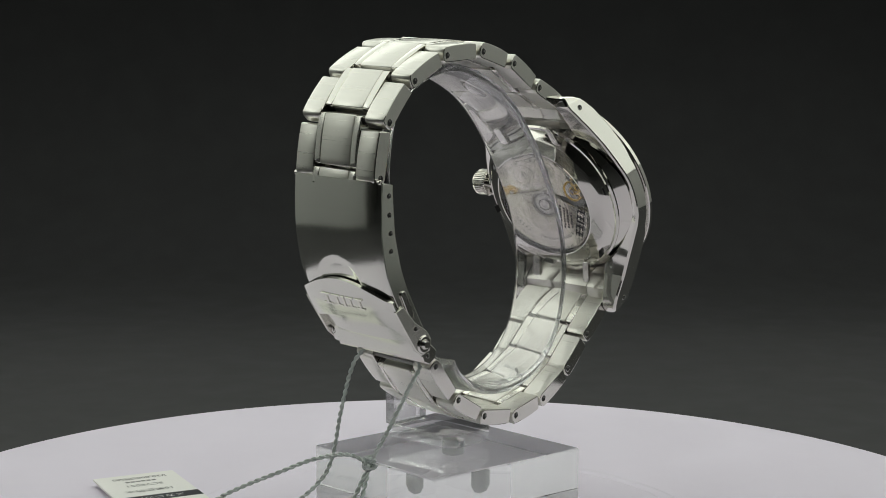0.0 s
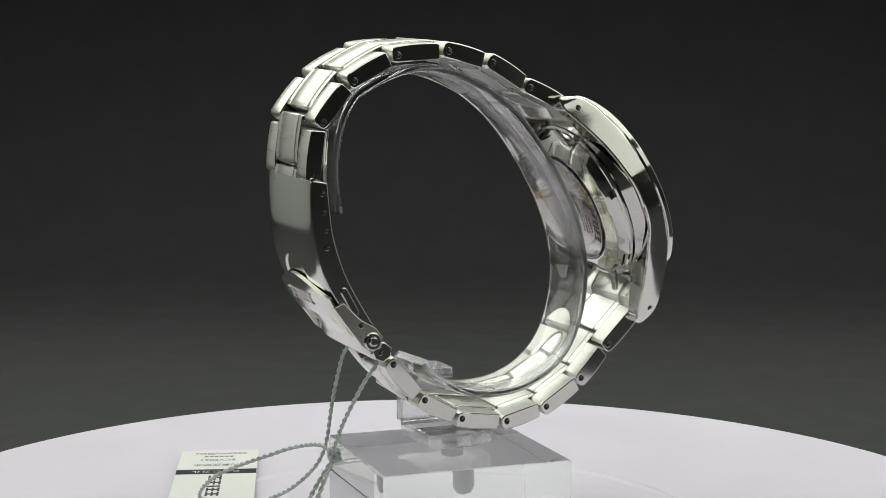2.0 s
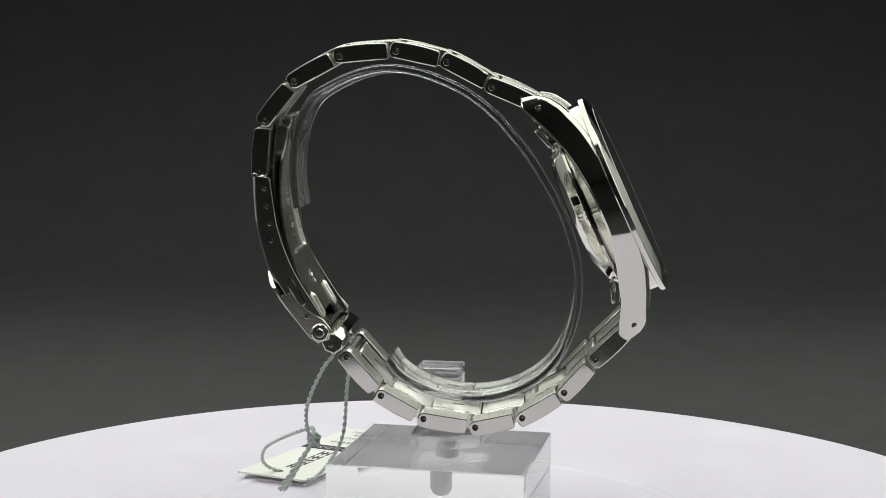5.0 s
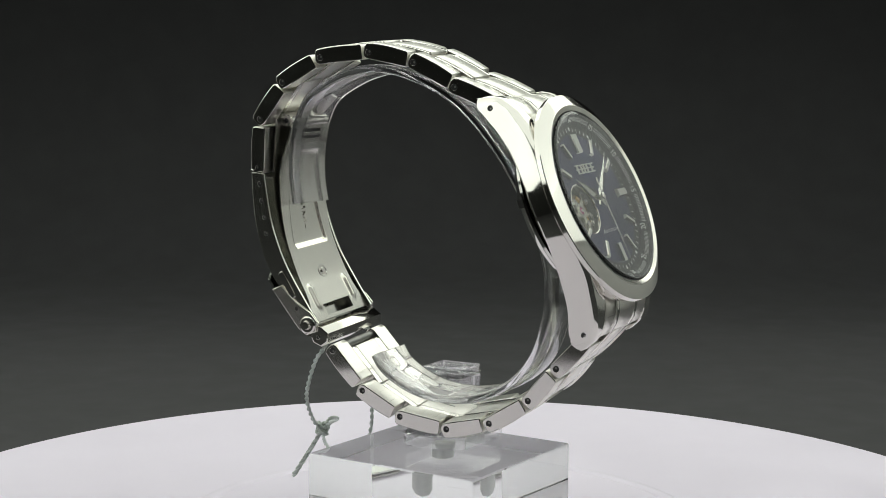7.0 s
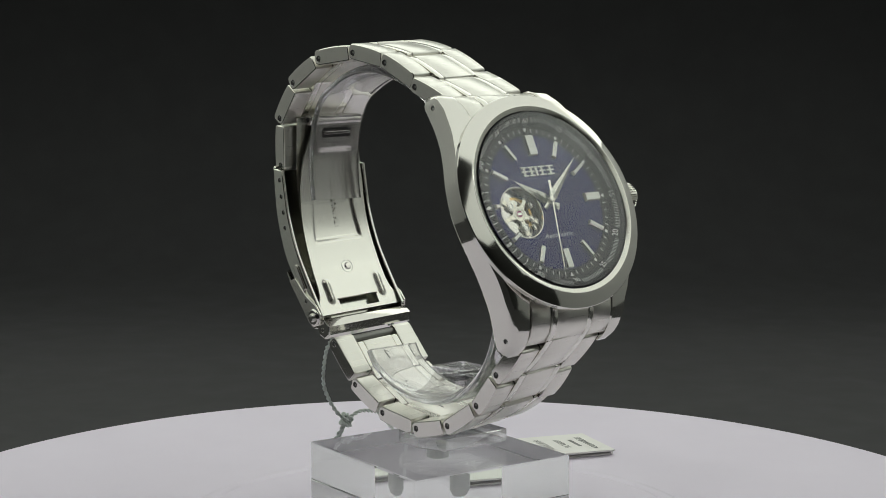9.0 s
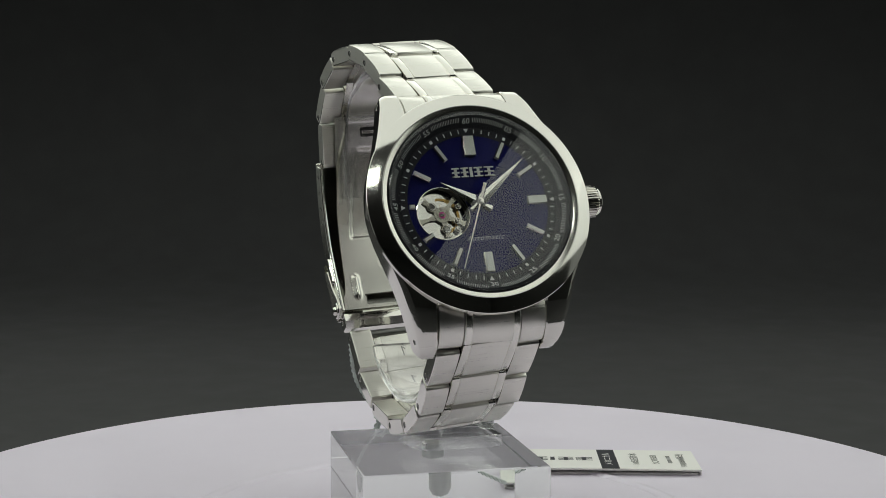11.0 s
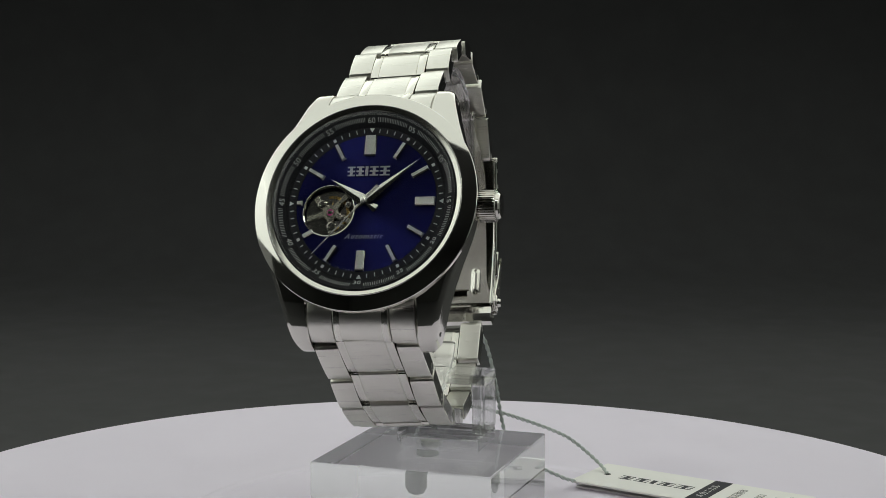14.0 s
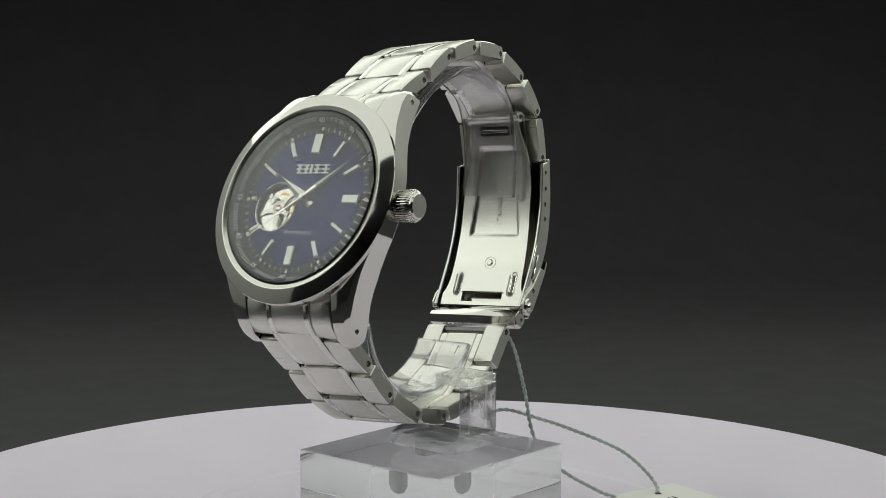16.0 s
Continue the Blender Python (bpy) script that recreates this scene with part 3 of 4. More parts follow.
        part("maker_mark", frame_bm, silvered, dial, "raised polished mark", CASE)
    b = lettering("Automatic", 1.35, 0.03, 0.45, 1.25)
    b.transform(Matrix.Translation((0.1, -6.5, -1.17)))
    part("script_lettering", b, print_silver, dial, "silver script lettering", CASE)
    part("small_lettering", join([text_arc("MADE IN JAPAN"[::-1], 13.05, 0.55, 184, 2.4, -1.17, True)]), print_grey, dial, m=CASE)
    # movement in the opening
    bx = CASE @ Matrix.Translation((*HEART, 0))
    base = part("open_movement", lathe([(0, -3.3), (5.3, -3.3), (5.4, -1.6)], 64), dark_steel, w, "movement plate behind the dial opening", bx)
    # flat near-black discs paint the shade of openings in the plate
    part("cut_out_shade", lathe([(0, -3.28), (2.3, -3.28)], 40), pit, base, m=bx @ Matrix.Translation((-1.5, 2.2, 0)))
    part("cut_out_shade", lathe([(0, -3.27), (2.2, -3.27)], 40), pit, base, m=bx @ Matrix.Translation((-1.8, -2.4, 0)))
    part("cut_out_shade", lathe([(0, -3.26), (1.9, -3.26)], 40), pit, base, m=bx @ Matrix.Translation((2.6, 1.8, 0)))
    part("train_wheel", lathe([(1.5, -3.1), (1.5, -2.95), (2.2, -2.95), (2.25, -3.1)], 48), brass, base, m=bx @ Matrix.Translation((-1.9, -3.0, 0)))
    bal = [lathe([(2.95, -2.9), (2.95, -2.55), (3.45, -2.55), (3.45, -2.9)], 64, True)]
    for k in range(3):
        a = box(-0.16, 0.16, 0, 3.0, -2.8, -2.65, 0.02)
        a.transform(Matrix.Rotation(radians(120 * k), 4, "Z"))
        bal.append(a)
    balance = part("balance_wheel", join(bal), brass, w, "gilt balance wheel", bx)
    # four-armed cock with bosses and screws
    arms = []
    for a, ln in ((48, 4.5), (137, 4.2), (196, 4.6), (278, 4.3), (335, 4.6)):
        pts = [(-1.1, 0), (-0.55, 1.6), (-0.34, ln * 0.6), (-0.62, ln), (0.62, ln), (0.34, ln * 0.6), (0.55, 1.6), (1.1, 0)]
        b = prism(pts, -2.35, -1.95, 0.08)
        b.transform(Matrix.Rotation(radians(a - 90), 4, "Z"))
        arms.append(b)
    arms.append(lathe([(0, -2.35), (1.5, -2.35), (1.5, -1.95), (1.42, -1.88), (1.2, -1.88), (1.12, -2.0), (0, -2.0)], 40))
    cock = part("balance_cock", join(arms), nickel, w, "polished five-armed balance bridge", bx)
    part("jewel", lathe([(0, -1.9), (0.6, -1.92), (0.72, -2.0)], 24), jewel, cock, "violet jewel", bx)
    part("jewel_spring", box(-0.5, 0.5, -0.28, 0.28, -1.93, -1.86, 0.03), polished, cock, m=bx)
    for x, y, r in ((-1.7, 1.6, 0.66), (0.4, -2.7, 0.68), (2.6, -1.2, 0.42), (2.5, -2.8, 0.36), (3.3, 1.5, 0.36)):
        part("screw_boss", lathe([(0, -2.3), (r + 0.24, -2.35), (r + 0.24, -1.98), (r + 0.18, -1.9), (r + 0.05, -1.9), (r, -2.0)], 32), nickel, cock, m=bx @ Matrix.Translation((x, y, 0)))
        part("screw", lathe([(0, -1.75), (r * 0.55, -1.75), (r * 0.6, -1.85), (r * 0.75, -1.85), (r * 0.8, -1.7), (r, -1.72), (r, -2.3)], 28), polished, cock, m=bx @ Matrix.Translation((x, y, 0)))

    # hands: two facets rising to a ridge
    def hand(tip, wide, tail, base_z, tail_w):
        bm = bmesh.new()
        v = [bm.verts.new(c) for c in ((0, tip, base_z), (wide, 1.0, base_z), (0.32, -0.4, base_z), (tail_w, -tail * 0.92, base_z), (0, -tail, base_z), (-tail_w, -tail * 0.92, base_z), (-0.32, -0.4, base_z), (-wide, 1.0, base_z))]
        rt = [bm.verts.new(c) for c in ((0, tip - 0.2, base_z + 0.06), (0, 1.0, base_z + 0.28), (0, -0.4, base_z + 0.2), (0, -tail + 0.25, base_z + 0.1))]
        fs = [(v[0], v[1], rt[1], rt[0]), (v[7], v[0], rt[0], rt[1]), (v[1], v[2], rt[2], rt[1]), (v[6], v[7], rt[1], rt[2]), (v[2], v[3], rt[3], rt[2]), (v[5], v[6], rt[2], rt[3]), (v[3], v[4], rt[3]), (v[4], v[5], rt[3])]
        for f in fs:
            bm.faces.new(f)
        bm.faces.new(v[::-1])
        return bm

    part("hour_hand", hand(8.2, 1.15, 2.7, -0.75, 0.8), hand_steel, w, "silver dauphine hour hand", at_angle(303), sharp=10)
    part("minute_hand", hand(12.7, 0.98, 2.4, -0.35, 0.42), hand_steel, w, "silver dauphine minute hand", at_angle(50.5), sharp=10)
    sec = join([prism([(-0.08, 13.5), (0.08, 13.5), (0.17, 0), (0.32, -3.7), (-0.32, -3.7), (-0.17, 0)], 0.22, 0.32, 0.02),
                lathe([(0, 0.5), (0.35, 0.48), (0.62, 0.38), (0.62, 0.1), (0, 0.1)], 28)])
    second = part("second_hand", sec, satin, w, "thin silver second hand", at_angle(35.3 * 6))
    return second, balance, bx


# ---------------------------------------------------------------- bracelet
PIN_A = [(-5.3, -11.4, 91.2), (-6.2, -2.5, 95.9), (-7.3, 7.2, 98.0), (-8.6, 18.0, 97.0), (-8.8, 26.8, 92.2), (-8.6, 32.8, 84.7), (-7.9, 33.8, 74.5)]
PIN_B = [(-2.2, -32.3, 38.1), (-2.1, -26.3, 31.3), (-2.4, -17.7, 26.0), (-2.9, -8.4, 23.9), (-3.9, 1.9, 25.4), (-4.5, 10.2, 30.0), (-5.0, 16.9, 37.7)]
YAW_A = [6, 8, 8, 8, 7, 7, 5]
YAW_B = [3, 3, 5, 5, 5, 4, 3]


def link_frame(a, b, yaw, outside):
    """Pose of a link: x across, y along from pin a to pin b, z outwards."""
    x = Vector((math.cos(radians(yaw)), math.sin(radians(yaw)), 0.072)).normalized()
    y = (b - a)
    y = (y - x * y.dot(x)).normalized()
    z = x.cross(y)
    if z.dot(outside) < 0:
        x, z = -x, -z
    return Matrix.Translation(a) @ Matrix((x, y, z)).transposed().to_4x4()


def arc_outline(s0, s1, lo, hi, crown=0.25, r0=0.5, r1=0.9, n=8):
    """Long outline of a link seen from the side: rounded ends, a bowed top."""
    mid, half = (s0 + s1) / 2, (s1 - s0) / 2
    top = [(s, hi + crown * (1 - ((s - mid) / half) ** 2)) for s in [s0 + r0 * 0.6 + (s1 - s0 - r0 * 0.6 - r1 * 0.6) * k / n for k in range(n + 1)]]
    return [(s0 + 0.15, lo), (s1 - r1, lo), (s1 - 0.25 * r1, lo + 0.35 * r1), (s1, lo + r1), (s1 - 0.03, hi - r1 * 0.8), (s1 - 0.22 * r1, hi - 0.25 * r1), *top[::-1], (s0 + 0.1, hi - 0.35 * r0), (s0, hi - r0), (s0, lo + 0.3)]


def build_link(w, a, b, yaw):
    out = (a + b) / 2 - Vector((-4, -2, 60))
    m = link_frame(a, b, yaw, out)
    ln = (b - a).length
    s0 = -0.62
    core = part("link", slab(arc_outline(s0, ln - 1.25, -1.45, 1.65, 0.25, 0.35, 0.35), -3.75, 3.75, 0.12), brushed, w, "steel bracelet link with brushed and polished faces", m)
    for s in (-1, 1):
        x0, x1 = sorted((s * 3.78, s * 5.32))
        part("polished_strip", slab(arc_outline(s0 + 0.05, ln - 1.3, -1.4, 1.6, 0.25, 0.4, 0.4), x0, x1, 0.1), strip_steel, core, "polished strip", m)
        x0, x1 = sorted((s * 5.42, s * 10.0))
        part("side_piece", slab(arc_outline(1.75, ln + 1.2, -1.5, 1.5, 0.3, 0.5, 1.0), x0, x1, 0.22), brushed, core, "brushed outer piece with polished flank", m, flank=polished)
        pin_hole(core, m @ Matrix.Translation((s * 10.0, ln, -0.15)) @ Matrix.Rotation(radians(90 * s), 4, "Y"), 0.58)
    # the shade between links is put into this bar's darker steel
    part("pin_bar", lathe([(0, -9.6), (0.9, -9.6), (0.9, 9.6), (0, 9.6)], 16), dark_steel, core, "hinge bar with the joint's shade in its colour", m @ Matrix.Translation((0, ln, -0.1)) @ Matrix.Rotation(radians(90), 4, "Y"))
    return core


def build_bracelet(w):
    for end, (pins, yaws) in ((1, (PIN_A, YAW_A)), (-1, (PIN_B, YAW_B))):
        y, z = (22.4, -7.6) if end > 0 else (-22.9, -8.0)
        start = CASE @ Vector((0, y, z))
        # end piece between the lugs
        prof = [(17.6, -3.0), (19.5, -3.1), (21.5, -4.0), (23.2, -5.4), (24.4, -7.2), (24.3, -8.8), (22.8, -10.0), (20.4, -9.6), (18.4, -7.0)]
        prof = [(end * a, b) for a, b in prof]
        ep = part("end_link", slab(prof, -5.3, 5.3, 0.2), brushed, w, "solid steel end piece between the lugs", CASE)
        low = [(end * (abs(a) - 0.05), b - 0.12) for a, b in prof]
        for s in (-1, 1):
            x0, x1 = sorted((s * 5.4, s * 10.05))
            part("end_shoulder", slab(low, x0, x1, 0.2), brushed, ep, m=CASE)
            part("end_ridge", slab([(end * (abs(a) + 0.06), b + 0.07) for a, b in prof], *sorted((s * 3.9, s * 5.1)), 0.15), strip_steel, ep, m=CASE)
            part("spring_bar_tab", prism(rounded_rect(1.6, 4.6, 0.6), -10.6, -9.9, 0.15), satin, ep, "small spring bar lever", CASE @ Matrix.Translation((s * 6.6, end * 19.6, 0)) @ Matrix.Rotation(radians(-end * 18), 4, "X"))
        last = start
        for k, (p, yaw) in enumerate(zip(pins, yaws)):
            p = Vector(p)
            build_link(w, last, p, yaw)
            last = p
        if end > 0:
            m = link_frame(last, last + (last - Vector(pins[-2])).normalized() * 4, yaws[-1], last - Vector((-4, -2, 60)))
            half = part("link", slab(arc_outline(-0.85, 2.6, -1.2, 1.5, 0.15, 0.3, 0.3), -3.75, 3.75, 0.12), brushed, w, "short steel link at the clasp", m)
            for s in (-1, 1):
                part("polished_strip", slab(arc_outline(-0.8, 2.55, -1.2, 1.45, 0.15, 0.3, 0.3), *sorted((s * 3.78, s * 5.32)), 0.1), strip_steel, half, "polished strip", m)
        else:
            for k in (4, 5, 6):
                a, b = Vector(pins[k - 1]), Vector(pins[k])
                m = link_frame(a, b, yaws[k], (a + b) / 2 - Vector((-4, -2, 60))) @ Matrix.Translation((0, 4.2, -1.46))
                part("stamped_arrow", join([box(-0.09, 0.09, -0.9, 0.9, -0.03, 0.03, 0.01), prism([(-0.5, 0.5), (0, 1.1), (0.1, 0.95), (-0.38, 0.42)], -0.03, 0.03, 0.01)]), pit, w, "small stamped arrow", m @ Matrix.Scale(1.3, 4))
            a, b = Vector(pins[1]), Vector(pins[2])
            m = link_frame(a, b, yaws[2], (a + b) / 2 - Vector((-4, -2, 60))) @ Matrix.Translation((0, 6.0, -1.46))
            part("stamped_code", join([box(-2.5 + 0.72 * k, -2.0 + 0.72 * k, -0.4, 0.4, -0.03, 0.03, 0.01) for k in range(7)]), dark_steel, w, "small stamped code", m)


# ---------------------------------------------------------------- clasp
CL_OUT = [(35.3, 73.4), (35.2, 67.5), (34.6, 61.8), (32.5, 54.6), (28.6, 48.2), (24.6, 43.2)]
CL_IN = [(32.0, 72.9), (31.4, 68.0), (30.5, 62.5), (27.8, 55.0), (23.2, 47.2), (20.2, 42.8)]


def clasp_frame():
    """x across the clasp; y and z as on the table."""
    return Matrix.Translation((-6.5, 27.5, 57.4)) @ pose(0, 0, 0, 0, 0, 4.0) @ pose(0, 0, 0, 0, -3.0, 0) @ Matrix.Translation((0, -28, -57))


def cross_plate(path, width, thick, dome, nx=20, start=None, stop=None, relief=None, skip=None, shift=lambda f: 0.0):
    """A curved plate across x along a path of (y, z): outer face domed; start(x): how far along the path it begins."""
    bm = bmesh.new()
    n = len(path)
    grids = []
    for layer in (0, 1):
        rows = []
        for i in range(n):
            row = []
            for k in range(nx + 1):
                u = -1 + 2 * k / nx
                f = i / (n - 1)
                f0, f1 = start(u) if start else 0.0, stop(u) if stop else 1.0
                f = f0 + (f1 - f0) * f
                q = f * (n - 1)
                j = min(int(q), n - 2)
                p = path[j].lerp(path[j + 1], q - j)
                d = (path[min(j + 1, n - 1)] - path[max(j - 1, 0)]).normalized()
                nrm = Vector((0, -d.z, d.y))
                edge = max(0.0, (abs(u) - 0.9) / 0.1)
                wide = width(f) if callable(width) else width
                h = dome * (1 - abs(u) ** 3) - (thick if layer else 0) - (0.35 * edge * edge if not layer else 0)
                if relief:
                    h += relief(u * wide / 2, f)
                row.append(bm.verts.new(p + Vector((u * wide / 2 + shift(f), 0, 0)) + nrm * h))
            rows.append(row)
        grids.append(rows)
    for rows in grids:
        for i in range(n - 1):
            for k in range(nx):
                if skip and skip((-1 + 2 * (k + 0.5) / nx) * (width((i + 0.5) / (n - 1)) if callable(width) else width) / 2, (i + 0.5) / (n - 1)):
                    continue
                bm.faces.new((rows[i][k], rows[i][k + 1], rows[i + 1][k + 1], rows[i + 1][k]))
    a, b = grids
    border = [(0, k) for k in range(nx)] + [(i, nx) for i in range(n - 1)] + [(n - 1, k) for k in range(nx, 0, -1)] + [(i, 0) for i in range(n - 1, 0, -1)]
    for p, q in zip(border, border[1:] + border[:1]):
        bm.faces.new((a[p[0]][p[1]], a[q[0]][q[1]], b[q[0]][q[1]], b[p[0]][p[1]]))
    if skip:
        holes = [e for e in bm.edges if len(e.link_faces) == 1]
        bmesh.ops.bridge_loops(bm, edges=holes)
    return bm


def build_clasp(w):
    m = clasp_frame()
    outer = smooth_path([(0, y, z) for y, z in CL_OUT], 64)
    def thumb(x, f):
        d = math.hypot(x / 5.2, (f - 0.60) / 0.15)
        return -0.35 * max(0.0, min(1.0, (1 - d) * 7))

    cover = part("clasp_cover", cross_plate(outer, 22.6, 0.9, 0.95, 48, relief=thumb), clasp_steel, w, "brushed steel folding clasp cover", m)
    part("cover_edge", lathe([(0, -11.2), (0.35, -11.2), (0.5, -11.0), (0.5, 11.0), (0.35, 11.2), (0, 11.2)], 20), polished, cover, "rounded polished edge", m @ Matrix.Translation((0, 34.95, 73.35)) @ Matrix.Rotation(radians(90), 4, "Y"))
    o2 = [(p.y - 0.3, p.z) for p in smooth_path([(0, y, z) for y, z in CL_OUT], 24)]
    i2 = [(p.y, p.z) for p in smooth_path([(0, y, z) for y, z in CL_IN], 24)]
    side = o2 + [(24.0, 41.0)] + i2[::-1]
    for s in (-1, 1):
        x0, x1 = sorted((s * 10.5, s * 11.35))
        part("clasp_wall", slab(side, x0, x1, 0.25), clasp_steel, cover, "polished clasp side wall", m)
        for y, z in ((33.0, 70.9), (32.7, 67.4), (32.2, 64.0), (31.9, 60.7), (24.9, 45.6)):
            pin_hole(cover, m @ Matrix.Translation((s * (11.35 if z > 50 else 11.86), y, z)) @ Matrix.Rotation(radians(90 * s), 4, "Y"), 0.45)
        # push button in its slot
        b = slab([(p.x, p.y) for p in [Vector(q) for q in rounded_rect(1.5, 6.2, 0.7)]], -0.5, 0.5, 0.2)
        part("push_button", b, polished, cover, "oval polished push button", m @ Matrix.Translation((s * 11.2, 27.2, 50.3)) @ Matrix.Rotation(radians(-30), 4, "X"))
        # boss of the hinge
        part("hinge_boss", lathe([(0, 1.0), (0.75, 0.95), (0.95, 0.55), (1.0, 0.35), (1.5, 0.35), (1.75, 0.2), (1.9, -0.1), (1.9, -1.2)], 32), polished, cover, "round polished hinge boss", m @ Matrix.Translation((s * 11.8, 22.4, 42.4)) @ Matrix.Rotation(radians(90 * s), 4, "Y"))
    # flip lock over the lower end
    lock_pts = [(33.4, 55.0), (32.0, 51.6), (29.8, 48.0), (27.2, 44.8), (24.9, 42.2), (23.2, 39.6)]
    lock = smooth_path([(0, y + 0.1, z) for y, z in lock_pts], 36)
    flap = part("flip_lock", cross_plate(lock, 23.6, 0.8, 0.95, 40, start=lambda u: 0.02 + 0.22 * abs(u) ** 1.8, stop=lambda u: 0.47 + 0.14 * abs(u) ** 1.8), clasp_steel, w, "satin steel flip lock with an embossed mark", m)
    step = smooth_path([(0, y - 0.8 * q, z + 0.6 * q) for (y, z), q in zip(lock_pts, (1.6, 1.6, 1.6, 1.4, 0.8, 0.2))], 36)
    part("lock_lip", cross_plate(step, 23.4, 0.9, 0.4, 32, start=lambda u: 0.40 + 0.14 * abs(u) ** 1.8), clasp_steel, flap, "lower lip of the lock", m)
    # near-black strip on the lip, painted as the shadow below the flap's edge
    part("lock_edge_shade", cross_plate(step, 22.6, 0.2, 0.47, 32, start=lambda u: 0.45 + 0.14 * abs(u) ** 1.8, stop=lambda u: 0.505 + 0.14 * abs(u) ** 1.8), pit, flap, "dark strip for the shadow under the lock's edge", m)
    for s in (-1, 1):
        ear = [(30.7, 49.3), (28.2, 46.0), (24.6, 41.4), (22.8, 40.2), (20.6, 41.0), (20.3, 43.2), (21.8, 45.0), (25.0, 46.8), (28.5, 50.2)]
        part("lock_ear", slab(ear, *sorted((s * 11.3, s * 11.85)), 0.18), satin, flap, "satin side ear", m)
    nrm_m = m @ Matrix.Translation((0, 31.72, 50.25)) @ Matrix.Rotation(radians(-(90 + 31)), 4, "X") @ Matrix.Translation((0, 0, 0.72))
    for x, wd in ((-4.3, 1.9), (-1.9, 1.9), (-0.2, 0.7), (1.6, 2.1), (4.3, 2.4)):
        part("maker_mark", join([box(x - wd / 2, x + wd / 2, 0.9, 1.25, -0.5, 0.04, 0.03), box(x - wd / 2, x + wd / 2, -1.25, -0.9, -0.5, 0.1, 0.05), box(x - min(wd, 0.5) / 2, x + min(wd, 0.5) / 2, -0.9, 0.9, -0.5, 0.1, 0.05)]), satin, flap, "embossed mark", nrm_m)

    # inner blade with pressed panel, ribs, rivet and slot
    blade = smooth_path([(0, 29.3, 84.4), (0, 30.1, 80.0), (0, 31.0, 75.0), (0, 31.1, 70.0), (0, 30.6, 65.0), (0, 29.3, 58.5), (0, 26.9, 52.0), (0, 24.9, 48.0), (0, 22.7, 44.0), (0, 21.8, 42.3)], 110)
    widths = ((0.0, 11.4), (0.1, 12.4), (0.2, 15.0), (0.35, 17.0), (0.6, 17.6), (0.86, 18.4), (0.91, 19.2), (0.94, 20.6), (1.0, 20.8))

    def width(f):
        for (a, u), (b, v) in zip(widths, widths[1:]):
            if f <= b:
                return u + (v - u) * max(0.0, f - a) / (b - a)
        return widths[-1][1]

    def lean(f):
        return 1.4 - 1.2 * min(f / 0.5, 1.0)

    def relief(x, f):
        half = 3.7 + 2.2 * (f - 0.18) / 0.44
        edge = max(0.0, abs(x) - half, (abs(f - 0.40) - 0.22) * 44)
        h = 0.55 * max(0.0, 1 - edge / 0.4)
        rib = math.hypot(max(0.0, abs(abs(x) - 6.9)), max(0.0, abs(f - 0.885) - 0.045) * 44)
        return h - 0.6 * max(0.0, 1 - (rib / 0.8) ** 2)

    def gap(x, f):
        return abs(x) < 5.3 and 0.925 < f < 0.985

    bl = part("clasp_blade", cross_plate(blade, width, 0.7, 0.0, 56, relief=relief, skip=gap, shift=lean), satin, w, "satin inner clasp blade with a pressed panel", m, sharp=50)
    def on_blade(x, f, lift=0.0):
        q = f * 109
        j = min(int(q), 108)
        p = blade[j].lerp(blade[j + 1], q - j)
        d = (blade[j + 1] - blade[j]).normalized()
        nrm = -Vector((0, -d.z, d.y))
        up = d
        xx = up.cross(nrm)
        return m @ Matrix.Translation(p + Vector((x + lean(f), 0, 0)) + nrm * (0.7 + lift)) @ Matrix((xx, up, nrm)).transposed().to_4x4()

    part("rivet", lathe([(0, 0.35), (0.55, 0.32), (0.75, 0.15), (0.8, 0.02), (1.25, 0.02), (1.3, 0.1), (1.45, 0.1), (1.5, -0.2)], 32), polished, bl, "domed rivet", on_blade(0.2, 0.77))
    b = lettering("STAINLESS STEEL", 1.5, 0.3, 0, 1.2)
    b.transform(Matrix.Rotation(radians(-90), 4, "Z"))
    part("stamped_lettering", b, satin, bl, "stamped lettering", on_blade(0.5, 0.42, -0.42))
    part("blade_hinge", lathe([(0, -6.3), (1.15, -6.3), (1.3, -6.1), (1.3, 6.1), (1.15, 6.3), (0, 6.3)], 24), satin, bl, "hinge barrel", m @ Matrix.Translation((0.9, 29.9, 83.4)) @ Matrix.Rotation(radians(90), 4, "Y"))
    for s in (-1, 1):
        pin_hole(bl, m @ Matrix.Translation((0.9 + s * 6.31, 29.9, 83.4)) @ Matrix.Rotation(radians(90 * s), 4, "Y"), 0.5)
    # pressed loop with its slot over the hinge
    # the blade is closed here; the slot's shade is a near-black plate
    part("blade_slot_shade", prism(rounded_rect(7.2, 2.2, 0.5), -0.05, 0.05, 0.02), pit, bl, "near-black plate for the shade in the slot", on_blade(0, 0.085, 0.01))
    part("slot_bar", prism(rounded_rect(6.6, 0.7, 0.3), -0.02, 0.3, 0.1), polished, bl, "small bright bar", on_blade(0, 0.085, 0.03))
    # outer blade behind, and the cross bar at the foot
    back = smooth_path([(0, 31.4, 84), (0, 32.3, 76), (0, 32.3, 69), (0, 31.2, 61), (0, 29.0, 55), (0, 26.6, 50.5), (0, 24.2, 46.2)], 30)
    part("outer_blade", cross_plate(back, 15.0, 0.6, 0.0, 8), satin, bl, "second folding blade behind", m)
    bar = [(22.0, 42.0), (19.6, 42.0), (18.0, 40.8), (18.1, 39.0), (19.8, 37.9), (21.6, 38.6), (22.4, 40.4)]
